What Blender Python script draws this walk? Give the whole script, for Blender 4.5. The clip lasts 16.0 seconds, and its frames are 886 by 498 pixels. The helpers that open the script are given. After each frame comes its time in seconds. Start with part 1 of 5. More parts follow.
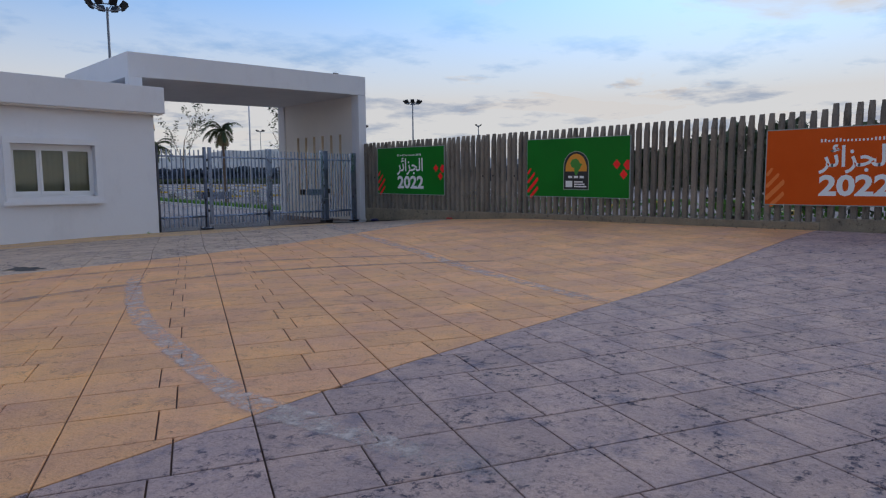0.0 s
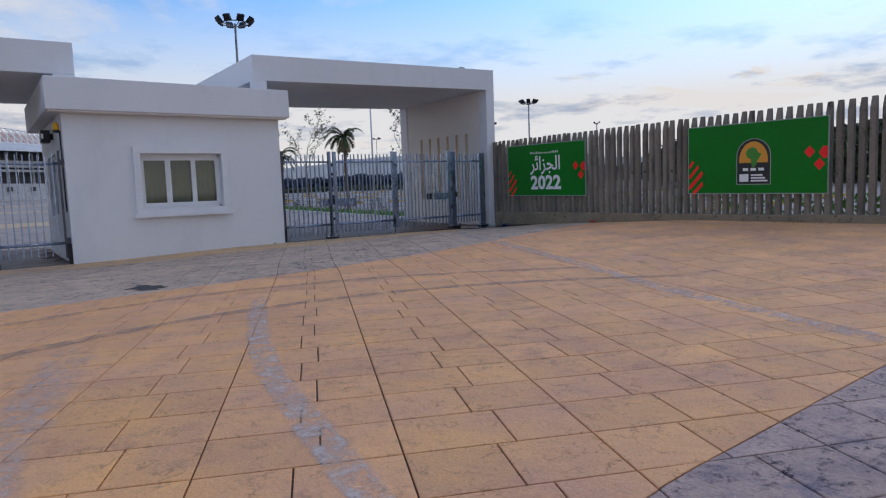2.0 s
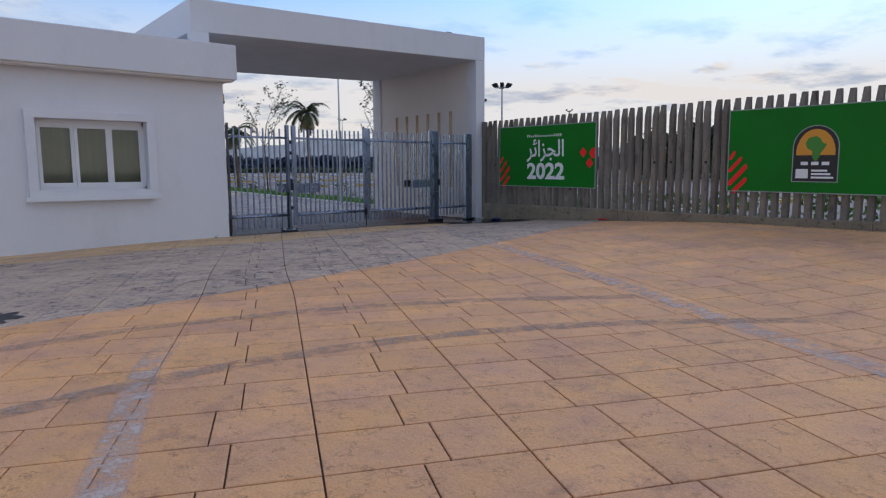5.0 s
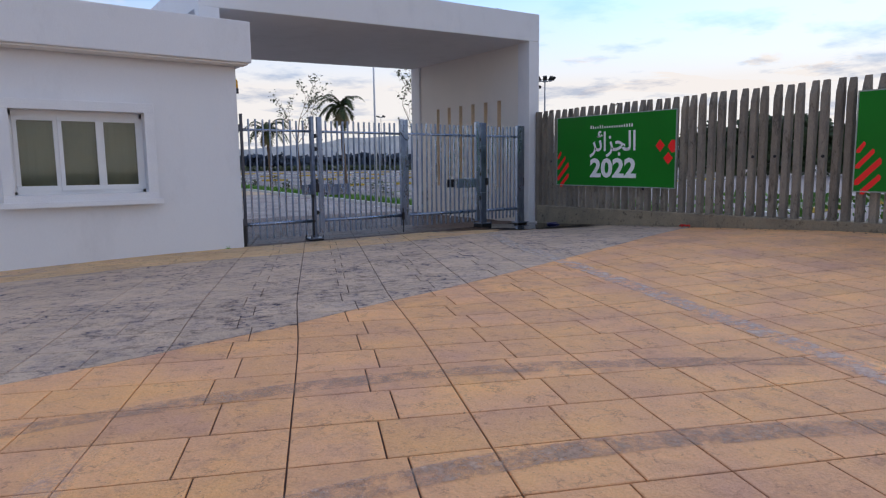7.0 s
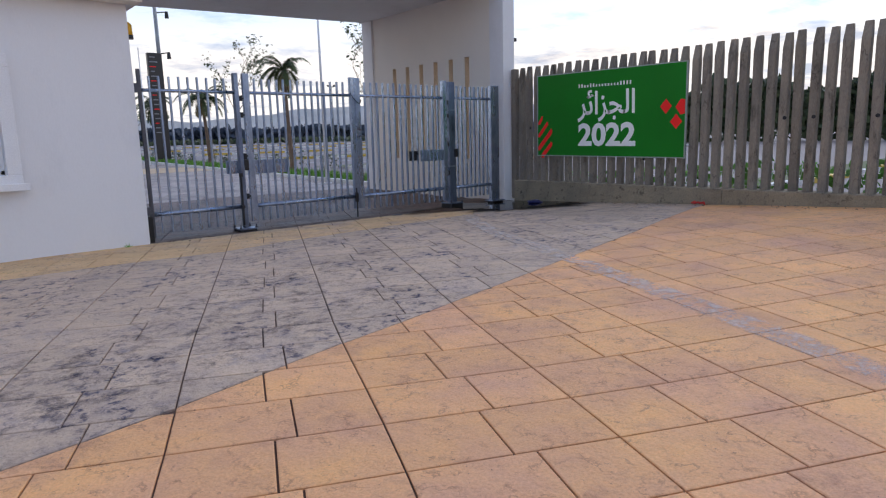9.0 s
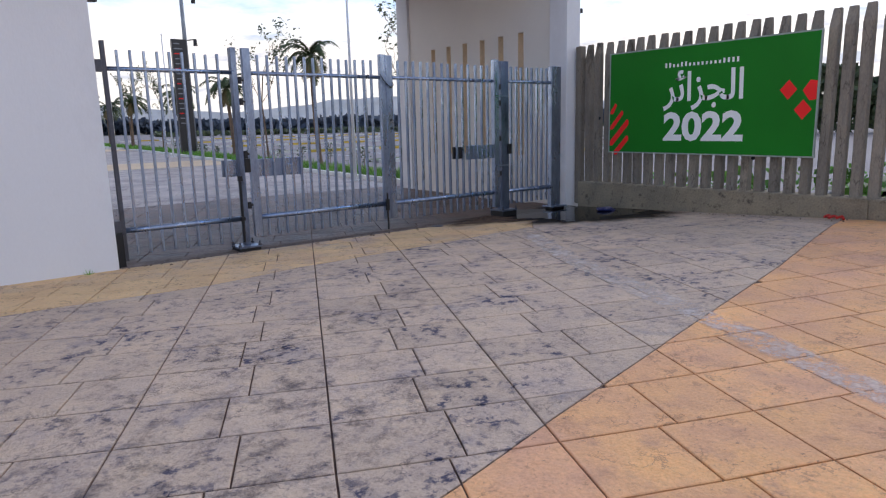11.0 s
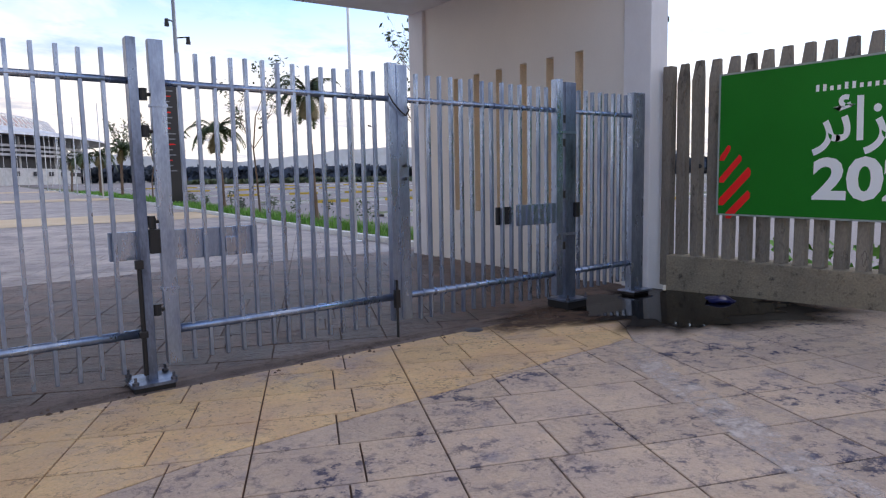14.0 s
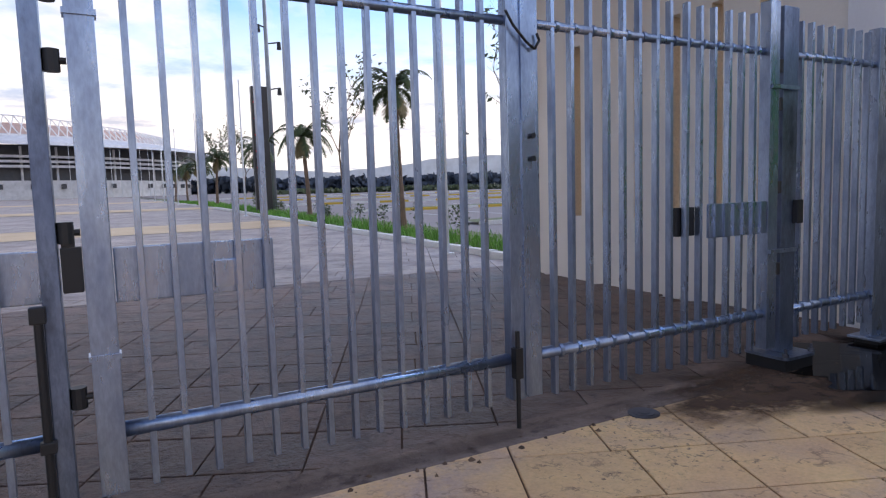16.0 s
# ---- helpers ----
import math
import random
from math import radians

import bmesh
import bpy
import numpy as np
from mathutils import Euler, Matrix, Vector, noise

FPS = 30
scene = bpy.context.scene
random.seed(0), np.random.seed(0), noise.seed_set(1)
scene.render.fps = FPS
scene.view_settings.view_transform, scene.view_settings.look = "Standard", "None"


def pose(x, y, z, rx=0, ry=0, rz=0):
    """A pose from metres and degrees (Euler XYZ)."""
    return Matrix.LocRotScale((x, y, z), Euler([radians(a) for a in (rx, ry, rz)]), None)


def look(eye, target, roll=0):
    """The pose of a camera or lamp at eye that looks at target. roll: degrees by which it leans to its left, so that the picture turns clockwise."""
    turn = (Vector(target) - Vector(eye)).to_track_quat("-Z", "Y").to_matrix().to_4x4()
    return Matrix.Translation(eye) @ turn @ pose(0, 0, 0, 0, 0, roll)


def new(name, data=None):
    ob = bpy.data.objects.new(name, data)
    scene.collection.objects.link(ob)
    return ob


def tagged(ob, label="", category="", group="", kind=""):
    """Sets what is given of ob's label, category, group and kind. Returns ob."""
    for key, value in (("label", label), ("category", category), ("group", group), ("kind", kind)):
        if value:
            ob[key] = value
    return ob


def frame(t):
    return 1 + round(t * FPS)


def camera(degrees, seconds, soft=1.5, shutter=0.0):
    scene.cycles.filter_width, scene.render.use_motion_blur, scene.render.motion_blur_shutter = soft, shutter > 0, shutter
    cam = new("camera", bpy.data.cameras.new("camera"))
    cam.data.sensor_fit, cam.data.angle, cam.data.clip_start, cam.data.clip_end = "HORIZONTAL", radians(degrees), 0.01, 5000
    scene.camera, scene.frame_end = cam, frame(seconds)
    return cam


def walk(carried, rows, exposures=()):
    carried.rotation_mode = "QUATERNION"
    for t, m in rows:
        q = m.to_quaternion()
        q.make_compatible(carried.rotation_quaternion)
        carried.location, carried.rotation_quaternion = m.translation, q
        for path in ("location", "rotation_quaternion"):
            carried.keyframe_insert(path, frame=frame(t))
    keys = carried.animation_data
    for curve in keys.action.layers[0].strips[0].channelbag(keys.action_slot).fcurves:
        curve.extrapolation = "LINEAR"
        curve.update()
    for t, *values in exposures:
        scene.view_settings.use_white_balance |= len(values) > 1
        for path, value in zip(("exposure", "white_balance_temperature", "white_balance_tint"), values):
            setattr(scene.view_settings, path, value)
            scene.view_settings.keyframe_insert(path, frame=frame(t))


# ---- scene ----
cam = camera(69.5, 16.0, soft=1.2)
PATH = [
    (0, (-0.043, 0.049, 1.504), (1.393, 1.425, 1.297), -0.4),
    (0.5, (0.027, 0.598, 1.489), (1.313, 2.116, 1.28), -0.0),
    (1, (0.308, 1.096, 1.451), (1.447, 2.73, 1.272), -1.8),
    (1.5, (0.573, 1.665, 1.405), (1.703, 3.3, 1.185), -0.3),
    (2, (0.79, 2.114, 1.459), (1.964, 3.721, 1.269), -2.1),
    (2.5, (1.053, 2.554, 1.504), (2.296, 4.112, 1.331), -1.1),
    (3, (1.301, 3.093, 1.514), (2.622, 4.585, 1.343), -2.3),
    (3.5, (1.631, 3.606, 1.518), (2.889, 5.15, 1.339), -1.7),
    (4, (1.871, 4.182, 1.511), (3.153, 5.703, 1.302), -1.1),
    (4.2, (1.987, 4.383, 1.502), (3.239, 5.927, 1.286), -1.2),
    (6.3, (3.346, 6.547, 1.543), (4.633, 8.053, 1.268), 1.1),
    (6.5, (3.496, 6.756, 1.53), (4.739, 8.294, 1.231), 0.0),
    (7, (3.873, 7.301, 1.545), (5.038, 8.908, 1.297), -0.7),
    (7.5, (4.224, 7.918, 1.547), (5.495, 9.442, 1.292), -1.0),
    (8, (4.642, 8.459, 1.573), (5.893, 10.0, 1.33), -1.6),
    (8.5, (4.976, 9.057, 1.553), (6.268, 10.561, 1.286), -1.3),
    (8.7, (5.129, 9.281, 1.525), (6.401, 10.793, 1.215), -1.6),
    (10.8, (6.665, 11.509, 1.553), (7.898, 13.036, 1.165), -1.1),
    (11, (6.802, 11.774, 1.574), (7.981, 13.347, 1.208), -1.5),
    (11.5, (7.105, 12.305, 1.589), (8.216, 13.95, 1.347), -1.6),
    (12, (7.427, 12.922, 1.567), (8.506, 14.591, 1.341), -1.4),
    (12.5, (7.765, 13.453, 1.571), (8.788, 15.162, 1.397), -1.9),
    (13, (8.037, 13.981, 1.596), (9.062, 15.692, 1.456), -2.2),
    (13.5, (8.451, 14.521, 1.607), (9.503, 16.215, 1.448), -1.3),
    (14, (8.819, 15.063, 1.602), (10.003, 16.661, 1.387), -1.1),
    (14.5, (9.157, 15.68, 1.536), (10.25, 17.343, 1.342), -2.5),
    (15, (9.507, 16.313, 1.587), (10.653, 17.929, 1.311), 1.5),
    (15.5, (9.841, 16.844, 1.478), (10.848, 18.567, 1.34), -2.1),
    (15.8, (9.983, 17.156, 1.458), (10.93, 18.912, 1.321), -3.6),
    (16, (10.082, 17.372, 1.449), (11.028, 19.124, 1.267), -1.7),
]
walk(cam, [(t, look(eye, target, roll)) for t, eye, target, roll in PATH],
     [(0, -0.56, 6400, 13), (1.5, -0.34, 6380, 14), (3.5, -0.36, 6430, 14), (7, -0.1, 6620, 15), (11, 0.34, 6840, 16), (12.3, 0.18, 6870, 17), (13, 0.2, 6900, 17), (14.5, 0.52, 7000, 18), (15, 0.66, 7000, 18), (15.5, 0.72, 7000, 19), (16, 0.38, 6900, 19)])

# ---- world, sun ----
SUN_AZ, SUN_EL = 72.0, 36.0
world = bpy.data.worlds.new("sky")
scene.world = world
world.use_nodes = True
wt = world.node_tree
wt.nodes.clear()


def wn(kind, **kw):
    n = wt.nodes.new(kind)
    for k, v in kw.items():
        n.inputs[k].default_value = v
    return n


sky = wt.nodes.new("ShaderNodeTexSky")
sky.sky_type, sky.sun_disc = "NISHITA", False
sky.sun_elevation, sky.sun_rotation = radians(SUN_EL), radians(SUN_AZ)
sky.air_density, sky.dust_density, sky.ozone_density = 1.0, 0.6, 3.0
direc = wt.nodes.new("ShaderNodeTexCoord")
sep = wt.nodes.new("ShaderNodeSeparateXYZ")
wt.links.new(direc.outputs["Generated"], sep.inputs[0])


def wmath(op, a, b, clamp=False):
    n = wt.nodes.new("ShaderNodeMath")
    n.operation, n.use_clamp = op, clamp
    for i, v in enumerate((a, b)):
        if isinstance(v, (int, float)):
            n.inputs[i].default_value = v
        else:
            wt.links.new(v, n.inputs[i])
    return n.outputs[0]


# clouds laid out on a flat layer: direction divided by its height
den = wmath("ADD", wmath("MAXIMUM", sep.outputs[2], 0.0), 0.11)
comb = wt.nodes.new("ShaderNodeCombineXYZ")
wt.links.new(wmath("DIVIDE", sep.outputs[0], den), comb.inputs[0])
wt.links.new(wmath("DIVIDE", sep.outputs[1], den), comb.inputs[1])
cloud = wn("ShaderNodeTexNoise", Scale=0.62, Detail=7.0, Roughness=0.58, Distortion=0.5)
wt.links.new(comb.outputs[0], cloud.inputs["Vector"])
ramp = wt.nodes.new("ShaderNodeValToRGB")
ramp.color_ramp.elements[0].position, ramp.color_ramp.elements[1].position = 0.46, 0.62
low = wmath("SUBTRACT", 1.76, wmath("MULTIPLY", sep.outputs[2], 6.2), True)
# one broad opening in the cloud layer to the north-east, thick cloud to its sides
GAP = radians(33.0)
flat_len = wmath("SQRT", wmath("ADD", wmath("MULTIPLY", sep.outputs[0], sep.outputs[0]), wmath("MULTIPLY", sep.outputs[1], sep.outputs[1])), 0.0)
toward = wmath("DIVIDE", wmath("ADD", wmath("MULTIPLY", sep.outputs[0], math.sin(GAP)), wmath("MULTIPLY", sep.outputs[1], math.cos(GAP))), wmath("MAXIMUM", flat_len, 0.01))
closed = wmath("MULTIPLY", wmath("SUBTRACT", 0.985, toward), 9.0, True)
lowness = wmath("SUBTRACT", 1.0, wmath("MULTIPLY", sep.outputs[2], 2.6), True)
bank = wmath("ADD", cloud.outputs["Fac"], wmath("MULTIPLY", wmath("MULTIPLY", closed, lowness), 0.12))
wt.links.new(bank, ramp.inputs[0])
cover = wmath("MAXIMUM", ramp.outputs[0], wmath("MULTIPLY", low, 0.96), True)
# darker undersides
shade = wn("ShaderNodeTexNoise", Scale=1.7, Detail=6.0, Roughness=0.6)
wt.links.new(comb.outputs[0], shade.inputs["Vector"])
sramp = wt.nodes.new("ShaderNodeValToRGB")
sramp.color_ramp.elements[0].position, sramp.color_ramp.elements[1].position = 0.52, 0.66
sramp.color_ramp.elements[0].color = (0.97, 0.95, 0.91, 1)
sramp.color_ramp.elements[1].color = (0.53, 0.58, 0.68, 1)
wt.links.new(shade.outputs["Fac"], sramp.inputs[0])
gain = wt.nodes.new("ShaderNodeMix")
gain.data_type, gain.blend_type = "RGBA", "MULTIPLY"
gain.inputs[0].default_value = 1.0
gain.inputs[7].default_value = (0.122, 0.175, 0.210, 1)
wt.links.new(sky.outputs[0], gain.inputs[6])
both = wt.nodes.new("ShaderNodeMix")
both.data_type = "RGBA"
wt.links.new(cover, both.inputs[0])
wt.links.new(gain.outputs[2], both.inputs[6])
wt.links.new(sramp.outputs[0], both.inputs[7])
back = wn("ShaderNodeBackground", Strength=1.0)
wt.links.new(both.outputs[2], back.inputs[0])
wout = wt.nodes.new("ShaderNodeOutputWorld")
wt.links.new(back.outputs[0], wout.inputs[0])

sun = new("sun", bpy.data.lights.new("sun", "SUN"))
sun.data.energy, sun.data.angle, sun.data.color = 0.8, radians(36), (1.0, 0.92, 0.82)
_a, _e = radians(SUN_AZ), radians(SUN_EL)
sun.matrix_world = look((0, 0, 0), (-math.sin(_a) * math.cos(_e), -math.cos(_a) * math.cos(_e), -math.sin(_e)))

# ---- materials ----


def material(name, c1, c2, rough=0.75, metal=0.0, scale=1.5, grain=60.0, bump=0.15, amount=0.6, spots=None, piece=0.0, wear=0.0, spot_scale=2.2, spot_at=0.55, streak=1.0, rough_var=0.1, patch=0.0, flecks=None, spec=0.5, spot_w=0.12, fade=False, veins=None, clumps=None, wear_scale=2.6, wear_w=0.28, relief=0.0):
    """Two-scale variation of colour, fine bump, optional dark spots, per-piece tint, and optional worn-through transparency."""
    m = bpy.data.materials.new(name)
    m.use_nodes = True
    t = m.node_tree
    nd, ln = t.nodes, t.links
    b = nd["Principled BSDF"]
    g = nd.new("ShaderNodeNewGeometry")
    mp = nd.new("ShaderNodeMapping")
    mp.inputs["Scale"].default_value = (1, 1, streak)
    ln.new(g.outputs["Position"], mp.inputs["Vector"])

    def noisy(sc, det, rg=0.6):
        n = nd.new("ShaderNodeTexNoise")
        n.inputs["Scale"].default_value, n.inputs["Detail"].default_value, n.inputs["Roughness"].default_value = sc, det, rg
        ln.new(mp.outputs[0], n.inputs["Vector"])
        return n.outputs["Fac"]

    def ranged(v, lo, hi, a=0.0, z=1.0):
        n = nd.new("ShaderNodeMapRange")
        for k, x in zip((1, 2, 3, 4), (lo, hi, a, z)):
            n.inputs[k].default_value = x
        ln.new(v, n.inputs[0])
        return n.outputs[0]

    def blend(f, a, z, mode="MIX"):
        n = nd.new("ShaderNodeMix")
        n.data_type, n.blend_type = "RGBA", mode
        for i, v in ((0, f), (6, a), (7, z)):
            if isinstance(v, (int, float)):
                n.inputs[i].default_value = v
            elif isinstance(v, tuple):
                n.inputs[i].default_value = (*v, 1) if len(v) == 3 else v
            else:
                ln.new(v, n.inputs[i])
        return n.outputs[2]

    big = noisy(scale, 5)
    fine = noisy(grain, 3)
    col = blend(ranged(big, 0.3, 0.7), c1, c2)
    if spots:
        sp = noisy(spot_scale, 8, 0.72)
        fac = ranged(sp, spot_at, spot_at + spot_w, 0, 0.9)
        if patch:
            mm = nd.new("ShaderNodeMath")
            mm.operation = "MULTIPLY"
            ln.new(fac, mm.inputs[0])
            ln.new(ranged(noisy(patch, 3), 0.40, 0.62, 0.12, 1.0), mm.inputs[1])
            fac = mm.outputs[0]
        col = blend(fac, col, spots)
    if flecks:
        fc, fs, fa = flecks
        ff = ranged(noisy(fs, 5, 0.7), fa, fa + 0.06, 0, 0.85)
        if patch:
            m2 = nd.new("ShaderNodeMath")
            m2.operation = "MULTIPLY"
            ln.new(ff, m2.inputs[0])
            ln.new(ranged(noisy(patch * 2.3, 4), 0.38, 0.60, 0.1, 1.0), m2.inputs[1])
            ff = m2.outputs[0]
        col = blend(ff, col, fc)
    if clumps:
        # ragged marks gathered into clumps, as left in the clefts of a stamped surface
        cc, cs, ca, cp = clumps
        rag = ranged(noisy(cs, 9, 0.74), ca, ca + 0.07, 0, 0.92)
        mm = nd.new("ShaderNodeMath")
        mm.operation = "MULTIPLY"
        ln.new(rag, mm.inputs[0])
        ln.new(ranged(noisy(cp, 4, 0.65), 0.44, 0.60, 0.04, 1.0), mm.inputs[1])
        col = blend(mm.outputs[0], col, cc)
    if veins:
        vc, vs, vw = veins
        dist = nd.new("ShaderNodeMath")
        dist.operation = "ABSOLUTE"
        sub = nd.new("ShaderNodeMath")
        sub.operation = "SUBTRACT"
        sub.inputs[1].default_value = 0.5
        ln.new(noisy(vs, 6, 0.6), sub.inputs[0])
        ln.new(sub.outputs[0], dist.inputs[0])
        mm = nd.new("ShaderNodeMath")
        mm.operation = "MULTIPLY"
        ln.new(ranged(dist.outputs[0], 0.0, vw, 0.75, 0.0), mm.inputs[0])
        ln.new(ranged(noisy(vs * 1.7, 3), 0.45, 0.62), mm.inputs[1])
        col = blend(mm.outputs[0], col, vc)
    gl = nd.new("ShaderNodeCombineColor")
    gv = ranged(fine, 0.3, 0.7, 1 - 0.25 * amount, 1 + 0.2 * amount)
    for i in range(3):
        ln.new(gv, gl.inputs[i])
    col = blend(1.0, col, gl.outputs[0], "MULTIPLY")
    if piece:
        oi = nd.new("ShaderNodeObjectInfo")
        ad = nd.new("ShaderNodeMath")
        ad.operation = "ADD"
        ln.new(oi.outputs["Random"], ad.inputs[0])
        ln.new(g.outputs["Random Per Island"], ad.inputs[1])
        fr = nd.new("ShaderNodeMath")
        fr.operation = "FRACT"
        ln.new(ad.outputs[0], fr.inputs[0])
        pv = ranged(fr.outputs[0], 0, 1, 1 - piece, 1 + piece)
        pc = nd.new("ShaderNodeCombineColor")
        for i in range(3):
            ln.new(pv, pc.inputs[i])
        col = blend(1.0, col, pc.outputs[0], "MULTIPLY")
    ln.new(col, b.inputs["Base Color"])
    b.inputs["Metallic"].default_value = metal
    b.inputs["Specular IOR Level"].default_value = spec
    ln.new(ranged(big, 0.3, 0.7, max(0.02, rough - rough_var), min(1, rough + rough_var)), b.inputs["Roughness"])
    if bump:
        bp = nd.new("ShaderNodeBump")
        bp.inputs["Strength"].default_value, bp.inputs["Distance"].default_value = bump, 0.02
        hm = nd.new("ShaderNodeMath")
        hm.operation = "ADD"
        ln.new(noisy(grain * 0.2, 6), hm.inputs[0])
        ln.new(fine, hm.inputs[1])
        ln.new(hm.outputs[0], bp.inputs["Height"])
        if relief:
            b2 = nd.new("ShaderNodeBump")
            b2.inputs["Strength"].default_value, b2.inputs["Distance"].default_value = relief, 0.05
            ln.new(noisy(6.5, 7, 0.62), b2.inputs["Height"])
            ln.new(b2.outputs[0], bp.inputs["Normal"])
        ln.new(bp.outputs[0], b.inputs["Normal"])
    if wear:
        al = ranged(noisy(wear_scale, 9, 0.78), wear, wear + wear_w)
        if fade:
            at = nd.new("ShaderNodeAttribute")
            at.attribute_name = "fade"
            fm = nd.new("ShaderNodeMath")
            fm.operation = "MULTIPLY"
            ln.new(al, fm.inputs[0])
            ln.new(at.outputs["Fac"], fm.inputs[1])
            al = fm.outputs[0]
        ln.new(al, b.inputs["Alpha"])
    return m


def plain(name, c, rough=0.5, metal=0.0, emit=0.0):
    m = bpy.data.materials.new(name)
    m.use_nodes = True
    b = m.node_tree.nodes["Principled BSDF"]
    b.inputs["Base Color"].default_value, b.inputs["Roughness"].default_value, b.inputs["Metallic"].default_value = (*c, 1), rough, metal
    if emit:
        b.inputs["Emission Color"].default_value, b.inputs["Emission Strength"].default_value = (*c, 1), emit
    return m


M_ORANGE = material("stamped concrete ochre", (0.92, 0.47, 0.185), (0.68, 0.365, 0.235), 0.72, scale=1.1, grain=55, bump=0.3, relief=0.6, piece=0.07, amount=0.4, spots=(0.52, 0.275, 0.175), spot_scale=3.2, spot_at=0.50, spot_w=0.18, patch=0.7, flecks=((0.20, 0.10, 0.07), 26.0, 0.62), veins=((0.38, 0.185, 0.10), 3.4, 0.018), spec=0.22)
M_YELLOW = material("stamped concrete yellow", (0.80, 0.54, 0.265), (0.66, 0.42, 0.24), 0.72, scale=2.0, grain=45, bump=0.3, relief=0.6, piece=0.08, amount=0.35, spots=(0.47, 0.345, 0.29), spot_scale=1.6, spot_at=0.43, spot_w=0.16, patch=0.6, flecks=((0.12, 0.08, 0.07), 22.0, 0.58), veins=((0.20, 0.12, 0.085), 3.0, 0.018), spec=0.25)
M_GREY = material("stamped concrete slate", (0.56, 0.385, 0.325), (0.40, 0.295, 0.285), 0.72, scale=2.2, grain=40, bump=0.4, relief=0.8, piece=0.08, amount=0.45, spots=(0.21, 0.18, 0.225), spot_scale=3.0, spot_at=0.52, spot_w=0.14, patch=1.5, clumps=((0.014, 0.016, 0.05), 13.0, 0.525, 2.4), veins=((0.06, 0.055, 0.075), 4.2, 0.018), spec=0.25)
M_GATEGREY = material("stamped concrete pale slate", (0.62, 0.455, 0.325), (0.48, 0.365, 0.30), 0.7, scale=2.4, grain=40, bump=0.4, relief=0.8, piece=0.07, amount=0.4, spots=(0.25, 0.215, 0.235), spot_scale=3.2, spot_at=0.52, spot_w=0.16, patch=0.7, clumps=((0.035, 0.038, 0.085), 9.0, 0.52, 1.2), veins=((0.13, 0.10, 0.095), 3.6, 0.016), spec=0.25)
# inner paving: canopy shade and wet put into a darker base colour
M_INNER_SHADED = material("stamped concrete slate with canopy shade", (0.10, 0.06, 0.046), (0.22, 0.148, 0.12), 0.5, scale=1.8, grain=40, bump=0.4, relief=0.8, piece=0.2, amount=0.4, spots=(0.04, 0.026, 0.025), spot_scale=2.6, spot_at=0.50, spot_w=0.2, veins=((0.02, 0.014, 0.014), 3.4, 0.02), spec=0.3)
M_JOINT = material("joint dirt", (0.085, 0.044, 0.028), (0.13, 0.07, 0.043), 0.9, scale=3, grain=80, bump=0.1)
M_EARTH = material("dry earth", (0.22, 0.19, 0.15), (0.16, 0.15, 0.12), 0.9, scale=0.2, grain=8, bump=0.3)
M_PLAZA = material("plaza paving", (0.42, 0.335, 0.29), (0.29, 0.235, 0.215), 0.5, scale=0.9, grain=14, bump=0.3, relief=0.6, piece=0.12, amount=0.4, spots=(0.18, 0.15, 0.15), spot_scale=1.8, spot_at=0.5, spot_w=0.2, veins=((0.12, 0.09, 0.085), 2.4, 0.018), spec=0.4)
M_PLAZA_Y = material("plaza ochre band", (0.62, 0.44, 0.24), (0.54, 0.39, 0.24), 0.55, scale=0.5, grain=14, bump=0.15, amount=0.3, spec=0.35)
M_ASPHALT = material("asphalt", (0.20, 0.17, 0.17), (0.26, 0.22, 0.21), 0.8, scale=0.15, grain=12, bump=0.1)
M_WALL = material("white render", (0.80, 0.80, 0.82), (0.76, 0.765, 0.79), 0.8, scale=0.5, grain=45, bump=0.08, amount=0.05, spots=(0.66, 0.66, 0.68), spot_scale=0.8, spot_at=0.50, spot_w=0.3, streak=0.5, spec=0.3)
M_TAN = material("tan slot render", (0.66, 0.52, 0.36), (0.58, 0.46, 0.33), 0.85, scale=2, grain=40, bump=0.2)
M_SOFFIT = material("soffit render", (0.84, 0.79, 0.73), (0.78, 0.74, 0.69), 0.85, scale=0.5, grain=40, bump=0.08, amount=0.06, spec=0.2)
M_TRIM = material("window surround", (0.82, 0.82, 0.83), (0.76, 0.76, 0.79), 0.7, scale=1.5, grain=50, bump=0.1, amount=0.2, spots=(0.45, 0.40, 0.34), spot_scale=3.5, spot_at=0.68)
M_PVC = plain("white plastic frame", (0.80, 0.80, 0.80), 0.35)
M_GALV = material("galvanised steel", (0.42, 0.51, 0.66), (0.215, 0.265, 0.38), 0.30, metal=0.9, scale=5, grain=70, bump=0.05, amount=0.5, streak=0.3, rough_var=0.12)
M_GALV_D = material("weathered steel", (0.075, 0.077, 0.095), (0.13, 0.132, 0.155), 0.5, metal=0.6, scale=4, grain=60, bump=0.06)
M_GALV_P = material("stained galvanised steel", (0.27, 0.34, 0.47), (0.13, 0.16, 0.24), 0.36, metal=0.85, scale=3, grain=60, bump=0.05, amount=0.5, streak=0.35, rough_var=0.12, spots=(0.035, 0.037, 0.045), spot_scale=2.6, spot_at=0.5, spot_w=0.2)
M_BLACK = plain("black iron", (0.02, 0.02, 0.022), 0.45, 0.3)
M_THRESH = material("rough threshold concrete", (0.27, 0.205, 0.175), (0.17, 0.13, 0.115), 0.85, scale=3.5, grain=40, bump=0.5, relief=0.9, spots=(0.07, 0.05, 0.045), spot_scale=5.0, spot_at=0.54, spec=0.2)
